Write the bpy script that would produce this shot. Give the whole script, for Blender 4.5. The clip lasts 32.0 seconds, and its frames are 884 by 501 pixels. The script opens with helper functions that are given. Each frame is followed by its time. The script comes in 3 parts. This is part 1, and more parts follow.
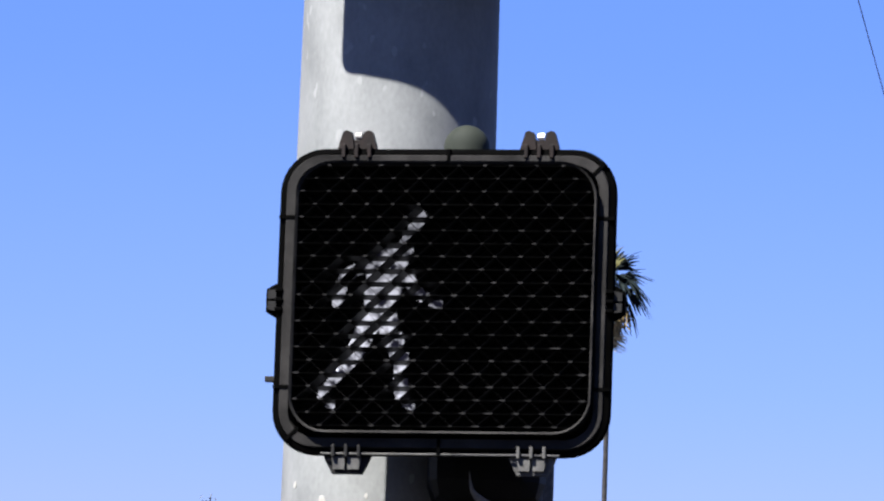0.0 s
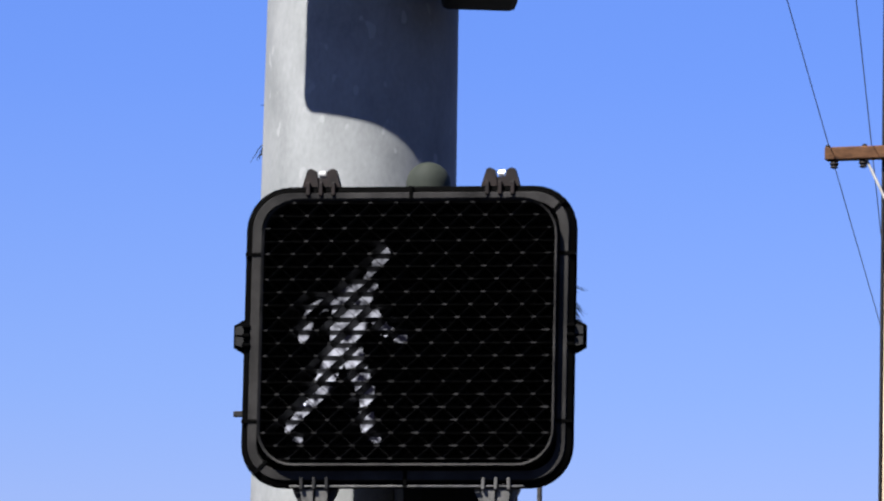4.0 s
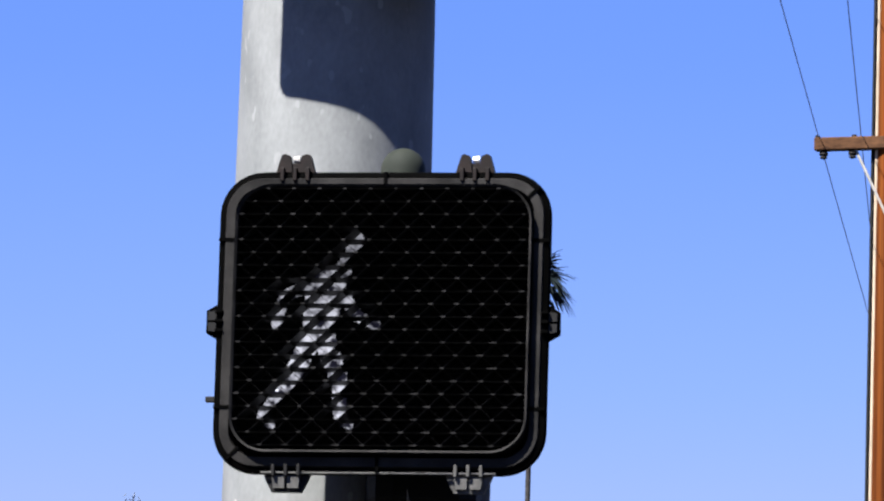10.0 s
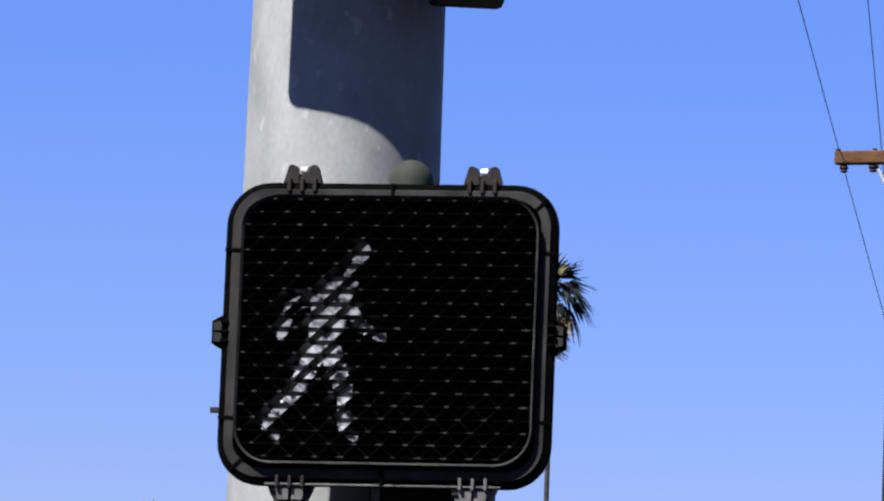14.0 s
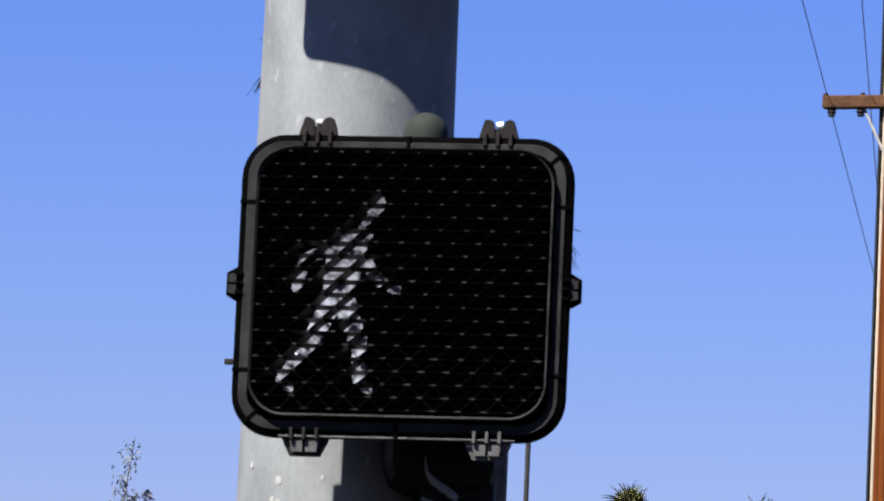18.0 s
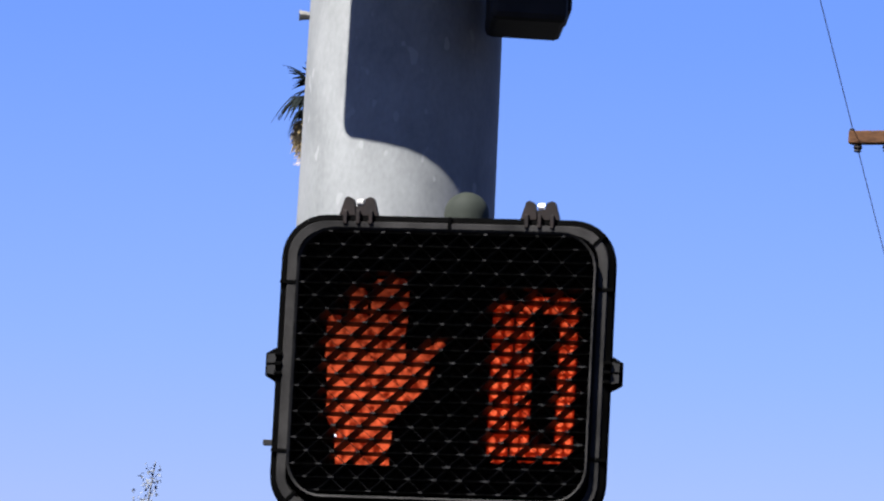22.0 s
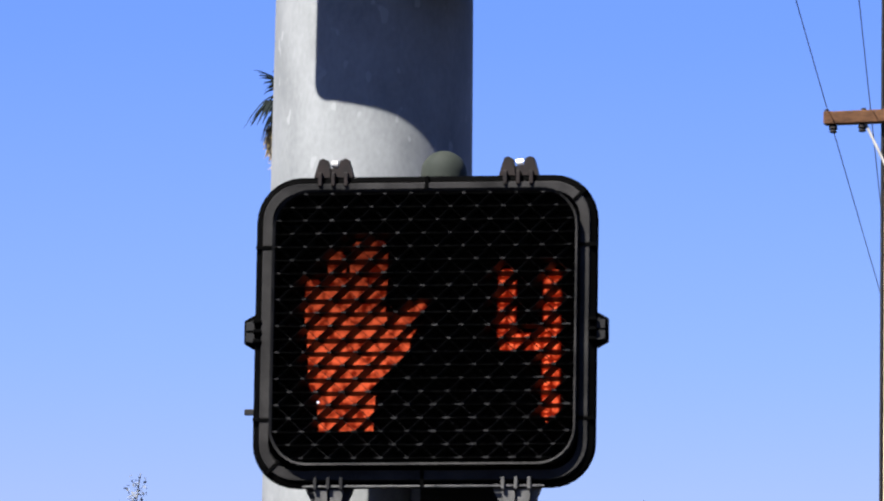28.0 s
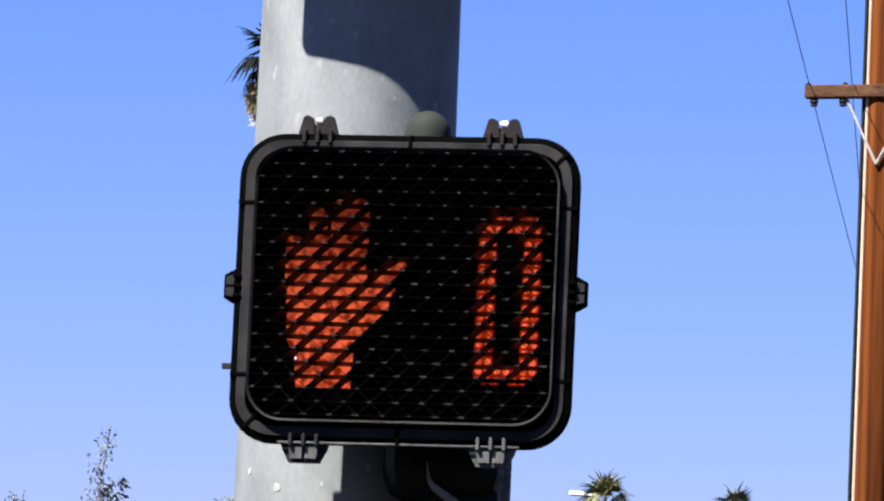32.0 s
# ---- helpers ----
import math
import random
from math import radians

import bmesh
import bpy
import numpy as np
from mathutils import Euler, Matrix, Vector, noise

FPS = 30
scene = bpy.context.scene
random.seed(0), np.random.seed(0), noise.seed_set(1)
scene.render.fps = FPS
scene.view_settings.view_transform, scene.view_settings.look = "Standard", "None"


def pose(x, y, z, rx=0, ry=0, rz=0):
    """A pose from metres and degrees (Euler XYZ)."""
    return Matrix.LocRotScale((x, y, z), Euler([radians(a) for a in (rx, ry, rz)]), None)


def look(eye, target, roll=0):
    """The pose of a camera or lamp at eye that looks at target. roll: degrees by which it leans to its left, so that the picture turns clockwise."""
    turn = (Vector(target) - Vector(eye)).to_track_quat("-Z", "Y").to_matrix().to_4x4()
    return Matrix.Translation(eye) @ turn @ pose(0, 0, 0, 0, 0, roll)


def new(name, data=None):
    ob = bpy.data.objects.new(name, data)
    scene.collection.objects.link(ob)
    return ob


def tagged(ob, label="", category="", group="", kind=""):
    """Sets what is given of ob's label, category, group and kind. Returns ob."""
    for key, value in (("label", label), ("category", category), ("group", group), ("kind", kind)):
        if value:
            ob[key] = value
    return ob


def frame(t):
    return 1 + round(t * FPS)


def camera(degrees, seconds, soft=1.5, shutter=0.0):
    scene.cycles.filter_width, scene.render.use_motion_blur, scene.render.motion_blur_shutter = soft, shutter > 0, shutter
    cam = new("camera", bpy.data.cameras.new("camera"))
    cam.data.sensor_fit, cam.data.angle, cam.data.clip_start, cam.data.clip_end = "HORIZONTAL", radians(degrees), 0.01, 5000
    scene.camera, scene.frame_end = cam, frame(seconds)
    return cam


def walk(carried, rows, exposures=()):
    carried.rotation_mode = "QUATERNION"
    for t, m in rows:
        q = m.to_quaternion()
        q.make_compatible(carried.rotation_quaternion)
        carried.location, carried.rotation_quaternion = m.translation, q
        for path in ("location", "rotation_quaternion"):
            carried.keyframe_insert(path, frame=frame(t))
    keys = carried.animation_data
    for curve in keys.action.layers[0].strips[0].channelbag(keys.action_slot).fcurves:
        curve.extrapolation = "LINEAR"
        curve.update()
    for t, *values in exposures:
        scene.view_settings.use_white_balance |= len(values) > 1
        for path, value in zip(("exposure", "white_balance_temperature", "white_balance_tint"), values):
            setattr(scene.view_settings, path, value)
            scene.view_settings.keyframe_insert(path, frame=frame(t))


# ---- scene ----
cam = camera(7.83, 32.0, soft=2.2)
# seconds, place, heading to the right, tilt up, roll
PATH = [
    (0, -0.337, -8.807, 1.575, 2.129, 9.715, 2.01),
    (0.2, -0.343, -8.801, 1.599, 2.372, 9.625, 2.24),
    (0.4, -0.348, -8.795, 1.623, 2.340, 9.743, 2.47),
    (0.5, -0.351, -8.792, 1.635, 2.437, 9.645, 2.58),
    (0.7, -0.357, -8.818, 1.631, 2.566, 9.882, 2.53),
    (0.9, -0.364, -8.843, 1.627, 2.626, 9.960, 2.48),
    (1, -0.367, -8.856, 1.625, 2.575, 9.842, 2.46),
    (1.2, -0.377, -8.873, 1.607, 2.468, 9.917, 1.56),
    (1.4, -0.387, -8.890, 1.589, 2.493, 9.717, 0.65),
    (1.5, -0.392, -8.899, 1.580, 2.650, 9.582, 0.20),
    (1.7, -0.387, -8.907, 1.576, 2.485, 9.615, 0.02),
    (1.9, -0.382, -8.915, 1.573, 2.633, 9.780, -0.15),
    (2, -0.379, -8.919, 1.571, 2.761, 9.745, -0.24),
    (2.2, -0.376, -8.907, 1.576, 3.040, 9.922, 0.81),
    (2.4, -0.373, -8.896, 1.581, 3.216, 9.761, 1.86),
    (2.5, -0.371, -8.890, 1.583, 3.227, 9.755, 2.38),
    (2.7, -0.377, -8.904, 1.579, 3.079, 9.638, 2.07),
    (3, -0.386, -8.925, 1.572, 2.842, 9.709, 1.61),
    (3.2, -0.387, -8.950, 1.575, 2.744, 9.658, 1.38),
    (3.5, -0.389, -8.987, 1.579, 2.747, 9.848, 1.04),
    (5.5, -0.408, -8.948, 1.582, 2.843, 9.624, 2.31),
    (6, -0.414, -8.948, 1.582, 2.717, 9.623, 2.15),
    (6.5, -0.408, -8.960, 1.582, 2.668, 9.704, 2.39),
    (7, -0.397, -8.957, 1.580, 2.696, 9.741, 2.22),
    (7.5, -0.390, -8.961, 1.582, 2.740, 9.754, 2.12),
    (8, -0.382, -8.959, 1.581, 2.761, 9.668, 1.95),
    (8.5, -0.380, -8.966, 1.579, 2.878, 9.689, 1.77),
    (9, -0.376, -8.964, 1.583, 2.821, 9.788, 2.04),
    (9.5, -0.373, -8.977, 1.581, 2.796, 9.807, 1.88),
    (10, -0.366, -8.949, 1.586, 2.837, 9.703, 1.70),
    (10.2, -0.367, -8.942, 1.592, 2.728, 9.611, 1.95),
    (10.5, -0.369, -8.931, 1.600, 2.489, 9.574, 2.32),
    (11, -0.369, -8.941, 1.599, 2.532, 9.592, 2.54),
    (11.5, -0.367, -8.944, 1.594, 2.506, 9.669, 2.19),
    (12, -0.364, -8.919, 1.592, 2.526, 9.563, 2.39),
    (12.2, -0.357, -8.908, 1.590, 2.478, 9.472, 2.07),
    (12.5, -0.347, -8.892, 1.587, 2.617, 9.497, 1.58),
    (13, -0.338, -8.866, 1.589, 2.763, 9.544, 2.17),
    (13.2, -0.338, -8.886, 1.591, 2.587, 9.610, 2.13),
    (13.5, -0.339, -8.916, 1.595, 2.615, 9.819, 2.07),
    (15.5, -0.362, -8.936, 1.597, 2.742, 9.543, 3.64),
    (15.7, -0.364, -8.956, 1.608, 2.668, 9.702, 3.49),
    (16, -0.367, -8.987, 1.624, 2.553, 9.947, 3.27),
    (16.2, -0.363, -8.988, 1.623, 2.611, 10.037, 3.33),
    (16.5, -0.358, -8.990, 1.622, 2.746, 9.927, 3.42),
    (16.7, -0.356, -8.971, 1.622, 2.735, 9.822, 3.23),
    (17, -0.352, -8.942, 1.622, 2.729, 9.730, 2.95),
    (17.2, -0.353, -8.913, 1.621, 3.050, 9.251, 2.62),
    (17.4, -0.354, -8.884, 1.620, 3.231, 9.032, 2.29),
    (17.5, -0.354, -8.870, 1.619, 3.137, 9.155, 2.13),
    (17.7, -0.370, -8.892, 1.616, 3.116, 9.166, 2.31),
    (18, -0.393, -8.926, 1.612, 2.835, 9.248, 2.58),
    (18.2, -0.408, -8.932, 1.610, 2.824, 9.319, 2.59),
    (18.4, -0.423, -8.937, 1.608, 2.576, 9.218, 2.60),
    (18.5, -0.431, -8.940, 1.607, 2.537, 9.195, 2.60),
    (18.7, -0.430, -8.940, 1.606, 2.617, 9.160, 2.40),
    (19, -0.428, -8.940, 1.604, 2.811, 9.206, 2.09),
    (19.5, -0.425, -8.935, 1.610, 2.774, 9.310, 2.43),
    (19.7, -0.422, -8.950, 1.614, 2.687, 9.499, 2.37),
    (20, -0.418, -8.972, 1.620, 2.769, 9.570, 2.29),
    (20.5, -0.412, -8.978, 1.615, 2.838, 9.682, 2.21),
    (20.7, -0.403, -8.954, 1.626, 2.993, 9.505, 1.73),
    (21, -0.389, -8.917, 1.643, 3.019, 9.474, 1.00),
    (21.2, -0.395, -8.907, 1.659, 2.878, 9.527, 1.95),
    (21.4, -0.400, -8.897, 1.674, 2.707, 9.530, 2.90),
    (21.5, -0.403, -8.892, 1.682, 2.726, 9.359, 3.37),
    (21.7, -0.411, -8.891, 1.690, 2.395, 9.432, 3.21),
    (22, -0.423, -8.889, 1.702, 2.639, 9.424, 2.97),
    (22.2, -0.423, -8.892, 1.695, 2.808, 9.332, 2.63),
    (22.5, -0.423, -8.897, 1.685, 2.773, 9.248, 2.11),
    (23, -0.428, -8.903, 1.683, 2.738, 9.328, 2.69),
    (23.5, -0.423, -8.867, 1.678, 2.848, 9.270, 1.87),
    (23.7, -0.425, -8.856, 1.677, 2.821, 9.219, 1.94),
    (24, -0.428, -8.840, 1.675, 2.804, 9.206, 2.04),
    (24.5, -0.434, -8.848, 1.679, 2.720, 9.241, 2.44),
    (25, -0.431, -8.837, 1.687, 2.961, 9.115, 1.93),
    (25.2, -0.434, -8.834, 1.687, 3.164, 9.111, 1.81),
    (25.5, -0.438, -8.829, 1.686, 3.005, 9.151, 1.62),
    (27.5, -0.412, -8.712, 1.669, 2.797, 9.502, 0.48),
    (28, -0.414, -8.707, 1.670, 2.839, 9.469, 0.90),
    (28.5, -0.419, -8.707, 1.659, 2.710, 9.434, 0.98),
    (28.7, -0.415, -8.697, 1.667, 2.552, 9.464, 1.09),
    (29, -0.408, -8.682, 1.678, 2.679, 9.258, 1.25),
    (29.2, -0.408, -8.674, 1.677, 2.904, 9.220, 1.35),
    (29.5, -0.409, -8.662, 1.676, 2.863, 9.187, 1.49),
    (29.7, -0.414, -8.666, 1.675, 2.651, 9.299, 1.64),
    (29.9, -0.419, -8.669, 1.674, 2.634, 9.232, 1.79),
    (30, -0.422, -8.671, 1.673, 2.609, 9.221, 1.86),
    (30.2, -0.427, -8.677, 1.673, 2.629, 9.150, 2.12),
    (30.5, -0.435, -8.685, 1.672, 2.684, 9.207, 2.51),
    (30.7, -0.434, -8.687, 1.666, 2.724, 9.168, 2.23),
    (30.9, -0.433, -8.689, 1.661, 2.996, 9.100, 1.95),
    (31, -0.432, -8.690, 1.658, 2.984, 9.026, 1.81),
    (31.2, -0.432, -8.707, 1.664, 2.981, 9.118, 2.03),
    (31.5, -0.433, -8.732, 1.672, 2.988, 9.191, 2.36),
    (31.7, -0.429, -8.728, 1.669, 3.029, 9.122, 2.46),
    (32, -0.422, -8.721, 1.664, 3.066, 9.143, 2.60),
]
walk(cam, [(t, pose(x, y, z, 90 + up, 0, -yaw) @ pose(0, 0, 0, 0, 0, roll)) for t, x, y, z, yaw, up, roll in PATH],
     exposures=[(0, 2.35), (1, 2.13), (2, 2.25), (3, 2.13), (6, 2.28), (10, 2.25), (12, 2.26), (13, 2.20), (16, 2.12), (17.5, 2.06), (18, 2.03), (19, 2.15), (20, 2.25), (22, 2.25), (25, 2.28), (28, 2.31), (31, 2.28), (32, 2.30)])

# ---- light ----
SUN_UP, SUN_LEFT = 51.0, 48.6  # degrees above the horizon; degrees left of the way back to the camera
world = bpy.data.worlds.new("sky")
scene.world = world
world.use_nodes = True
nodes, links = world.node_tree.nodes, world.node_tree.links
sky = nodes.new("ShaderNodeTexSky")
sky.sky_type, sky.sun_disc = "NISHITA", False
sky.sun_elevation, sky.sun_rotation = radians(SUN_UP), radians(180 + SUN_LEFT)
sky.altitude, sky.air_density, sky.dust_density, sky.ozone_density = 200, 1.0, 0.9, 3.0
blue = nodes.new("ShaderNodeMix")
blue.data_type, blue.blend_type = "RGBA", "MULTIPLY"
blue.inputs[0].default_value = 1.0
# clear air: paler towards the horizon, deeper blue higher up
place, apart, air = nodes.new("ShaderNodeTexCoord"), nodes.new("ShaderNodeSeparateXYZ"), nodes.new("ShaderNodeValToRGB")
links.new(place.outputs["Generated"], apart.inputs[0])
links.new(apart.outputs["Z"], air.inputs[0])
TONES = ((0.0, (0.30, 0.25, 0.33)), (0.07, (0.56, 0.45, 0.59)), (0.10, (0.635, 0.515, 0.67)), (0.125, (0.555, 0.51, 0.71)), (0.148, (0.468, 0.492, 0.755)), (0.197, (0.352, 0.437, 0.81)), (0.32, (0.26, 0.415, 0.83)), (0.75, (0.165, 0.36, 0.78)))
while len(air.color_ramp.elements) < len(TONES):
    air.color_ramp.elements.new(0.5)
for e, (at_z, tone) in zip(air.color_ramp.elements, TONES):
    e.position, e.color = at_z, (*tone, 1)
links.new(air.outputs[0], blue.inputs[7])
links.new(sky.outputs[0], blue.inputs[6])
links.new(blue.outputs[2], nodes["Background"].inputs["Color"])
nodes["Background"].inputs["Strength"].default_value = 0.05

sun_way = Vector((-math.sin(radians(SUN_LEFT)) * math.cos(radians(SUN_UP)),
                  -math.cos(radians(SUN_LEFT)) * math.cos(radians(SUN_UP)), math.sin(radians(SUN_UP))))
sun = new("sun", bpy.data.lights.new("sun", "SUN"))
sun.data.energy, sun.data.angle, sun.data.color = 5.0, radians(0.53), (1.0, 0.965, 0.92)
sun.matrix_world = look(sun_way * 40, (0, 0, 0))


# ---- materials ----
def material(name, dark, light, rough=0.6, metal=0.0, scale=30.0, fine=300.0, bump=0.15, stretch=(1, 1, 1), specks=None, spread=0.0, gloss=0.5):
    """A surface whose colour wanders between two tones at two scales, with fine relief; specks: a third colour in small spots."""
    m = bpy.data.materials.new(name)
    m.use_nodes = True
    n, l = m.node_tree.nodes, m.node_tree.links
    b = n["Principled BSDF"]
    b.inputs["Metallic"].default_value = metal
    b.inputs["Specular IOR Level"].default_value = gloss
    co = n.new("ShaderNodeTexCoord")
    mp = n.new("ShaderNodeMapping")
    mp.inputs["Scale"].default_value = stretch
    l.new(co.outputs["Object"], mp.inputs["Vector"])
    big, small = n.new("ShaderNodeTexNoise"), n.new("ShaderNodeTexNoise")
    for tex, s, detail in ((big, scale, 5.0), (small, fine, 3.0)):
        tex.inputs["Scale"].default_value, tex.inputs["Detail"].default_value = s, detail
        l.new(mp.outputs[0], tex.inputs["Vector"])
    mix = n.new("ShaderNodeMath")
    mix.operation = "MULTIPLY_ADD"
    mix.inputs[1].default_value = 0.7
    part_small = n.new("ShaderNodeMath")
    part_small.operation = "MULTIPLY"
    part_small.inputs[1].default_value = 0.3
    l.new(small.outputs["Fac"], part_small.inputs[0])
    l.new(big.outputs["Fac"], mix.inputs[0])
    l.new(part_small.outputs[0], mix.inputs[2])
    ramp = n.new("ShaderNodeValToRGB")
    ramp.color_ramp.elements[0].position, ramp.color_ramp.elements[1].position = 0.34, 0.66
    ramp.color_ramp.elements[0].color, ramp.color_ramp.elements[1].color = (*dark, 1), (*light, 1)
    l.new(mix.outputs[0], ramp.inputs[0])
    colour = ramp.outputs[0]
    if specks:
        voro = n.new("ShaderNodeTexNoise")
        voro.inputs["Scale"].default_value, voro.inputs["Detail"].default_value = specks[1], 1.0
        l.new(mp.outputs[0], voro.inputs["Vector"])
        cut = n.new("ShaderNodeMapRange")
        cut.inputs["From Min"].default_value, cut.inputs["From Max"].default_value = specks[2], specks[2] + 0.03
        l.new(voro.outputs["Fac"], cut.inputs["Value"])
        over = n.new("ShaderNodeMix")
        over.data_type = "RGBA"
        over.inputs[7].default_value = (*specks[0], 1)
        l.new(cut.outputs[0], over.inputs[0])
        l.new(colour, over.inputs[6])
        colour = over.outputs[2]
    if spread:
        info, hsv = n.new("ShaderNodeObjectInfo"), n.new("ShaderNodeHueSaturation")
        span = n.new("ShaderNodeMapRange")
        span.inputs["To Min"].default_value, span.inputs["To Max"].default_value = 1 - spread, 1 + spread
        l.new(info.outputs["Random"], span.inputs["Value"])
        l.new(span.outputs[0], hsv.inputs["Value"])
        l.new(colour, hsv.inputs["Color"])
        colour = hsv.outputs[0]
    l.new(colour, b.inputs["Base Color"])
    r = n.new("ShaderNodeMapRange")
    r.inputs["To Min"].default_value, r.inputs["To Max"].default_value = max(0.05, rough - 0.12), min(1, rough + 0.12)
    l.new(small.outputs["Fac"], r.inputs["Value"])
    l.new(r.outputs[0], b.inputs["Roughness"])
    if bump:
        bp = n.new("ShaderNodeBump")
        bp.inputs["Strength"].default_value, bp.inputs["Distance"].default_value = bump, 0.2 / fine
        l.new(small.outputs["Fac"], bp.inputs["Height"])
        l.new(bp.outputs[0], b.inputs["Normal"])
    return m


def led(name, dim, bright, strength, scale, top):
    """Glowing light-emitting diodes behind a lens: uneven from cell to cell."""
    m = bpy.data.materials.new(name)
    m.use_nodes = True
    n, l = m.node_tree.nodes, m.node_tree.links
    b = n["Principled BSDF"]
    b.inputs["Base Color"].default_value = (0.02, 0.02, 0.02, 1)
    b.inputs["Roughness"].default_value = 0.7
    co = n.new("ShaderNodeTexCoord")
    tex = n.new("ShaderNodeTexNoise")
    tex.inputs["Scale"].default_value, tex.inputs["Detail"].default_value = scale, 4.0
    l.new(co.outputs["Object"], tex.inputs["Vector"])
    ramp = n.new("ShaderNodeValToRGB")
    ramp.color_ramp.elements[0].position, ramp.color_ramp.elements[1].position = 0.40, 0.63
    ramp.color_ramp.elements[0].color, ramp.color_ramp.elements[1].color = (*dim, 1), (*bright, 1)
    l.new(tex.outputs["Fac"], ramp.inputs[0])
    l.new(ramp.outputs[0], b.inputs["Emission Color"])
    # emission weakened upwards, standing in for the lens's falloff with viewing angle
    apart, falloff = n.new("ShaderNodeSeparateXYZ"), n.new("ShaderNodeMapRange")
    l.new(co.outputs["Object"], apart.inputs[0])
    l.new(apart.outputs["Z"], falloff.inputs["Value"])
    for key, v in (("From Min", -0.03), ("From Max", 0.11), ("To Min", strength), ("To Max", strength * top)):
        falloff.inputs[key].default_value = v
    l.new(falloff.outputs[0], b.inputs["Emission Strength"])
    return m


GALVANISED = material("galvanised_steel", (0.094, 0.0985, 0.0998), (0.146, 0.1515, 0.153), 0.7, 0.0, 14, 160, 0.1, (1, 1, 0.6), ((0.152, 0.157, 0.158), 48, 0.69), gloss=0.12)
BLACK_PLASTIC = material("weathered_black_plastic", (0.0036, 0.0036, 0.0038), (0.0085, 0.0083, 0.0083), 0.65, 0, 22, 380, 0.12, gloss=0.12)
RIM_PLASTIC = material("sun_faded_black_plastic", (0.0050, 0.0048, 0.0048), (0.0190, 0.0182, 0.0178), 0.7, 0, 26, 380, 0.12, gloss=0.05)
LOUVRE_EDGE = material("black_louvre_edge", (0.0010, 0.0010, 0.0010), (0.0034, 0.0034, 0.0034), 0.85, 0, 60, 400, 0.1, gloss=0.0)
ZIGZAG_EDGE = material("deep_black_louvre_edge", (0.0006, 0.0006, 0.0006), (0.0022, 0.0022, 0.0022), 0.85, 0, 12, 200, 0.1, gloss=0.0)
LOWER_EDGE = material("paler_louvre_edge", (0.0004, 0.0004, 0.0005), (0.0066, 0.0064, 0.0066), 0.8, 0, 20, 200, 0.1, gloss=0.0)
LOUVRE = material("black_louvre", (0.014, 0.014, 0.014), (0.020, 0.020, 0.020), 0.5, 0, 60, 400, 0.1, gloss=0.06)
JOINT = material("glint_toned_louvre_joint", (0.0008, 0.0008, 0.0009), (0.0185, 0.018, 0.0185), 0.75, 0, 15, 140, 0.1, gloss=0.05)
LENS = material("dark_display_lens", (0.00155, 0.00155, 0.00155), (0.003618, 0.003618, 0.003618), 0.55, 0, 40, 300, 0.05, gloss=0.1)
BAND_PLASTIC = material("deep_black_plastic", (0.0003, 0.0003, 0.0003), (0.0008, 0.0008, 0.0008), 0.8, 0, 30, 380, 0.1, gloss=0.01)
DIM_EDGE = material("dim_lit_edge_grey", (0.012, 0.012, 0.0125), (0.04, 0.039, 0.04), 0.65, 0, 60, 500, 0.2, gloss=0.2)
DULL_STEEL = material("dull_steel", (0.12, 0.115, 0.11), (0.26, 0.25, 0.24), 0.6, 0.0, 80, 500, 0.1)
RUSTY = material("brown_weathered_latch", (0.0014, 0.001, 0.0009), (0.0082, 0.0048, 0.004), 0.6, 0, 60, 500, 0.2, gloss=0.12)
LATCH_GREY = material("grey_weathered_latch", (0.022, 0.0216, 0.0208), (0.058, 0.057, 0.054), 0.65, 0, 60, 500, 0.2, gloss=0.2)
BOLT_STEEL = material("bright_steel", (0.75, 0.74, 0.72), (0.9, 0.89, 0.87), 0.3, 0.6, 80, 500, 0.1)
FLECK = material("pale_dried_spatter", (0.17, 0.17, 0.16), (0.25, 0.25, 0.24), 0.85, 0, 90, 400, 0.2, gloss=0.1)
CAP_GREEN = material("dull_green_grey_casting", (0.0105, 0.0132, 0.0105), (0.019, 0.0215, 0.0175), 0.75, 0, 40, 300, 0.2, gloss=0.1)
CAST_GREY = material("grey_casting", (0.07, 0.07, 0.068), (0.16, 0.155, 0.148), 0.7, 0, 90, 400, 0.3, gloss=0.15)
WOOD_POLE = material("creosoted_pole_wood", (0.019, 0.004, 0.0008), (0.108, 0.031, 0.0062), 0.9, 0, 20, 110, 0.5, (1, 1, 0.016), gloss=0.05)
ARM_WOOD = material("weathered_crossarm_wood", (0.019, 0.0085, 0.0042), (0.074, 0.036, 0.0172), 0.9, 0, 24, 90, 0.4, (0.1, 1, 1), gloss=0.1)
WIRE = material("dark_cable", (0.0155, 0.0155, 0.01809), (0.03101, 0.03101, 0.03359), 0.6, 0, 5, 60, 0)
BRACE_STEEL = material("galvanised_brace", (0.13, 0.125, 0.115), (0.2, 0.19, 0.175), 0.6, 0, 12, 120, 0.1)
INSULATOR = material("brown_insulator", (0.006, 0.0055, 0.006), (0.018, 0.0155, 0.015), 0.75, 0, 20, 120, 0.05, gloss=0.1)
# two tones of one frond: shade and sunlight put into the colour
FROND = material("shaded_green_frond", (0.0022, 0.0040, 0.0052), (0.0075, 0.0110, 0.0100), 0.75, 0, 3, 20, 0.2, spread=0.45, gloss=0.05)
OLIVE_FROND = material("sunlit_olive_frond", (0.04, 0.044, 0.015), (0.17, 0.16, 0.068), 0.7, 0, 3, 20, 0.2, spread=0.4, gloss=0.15)
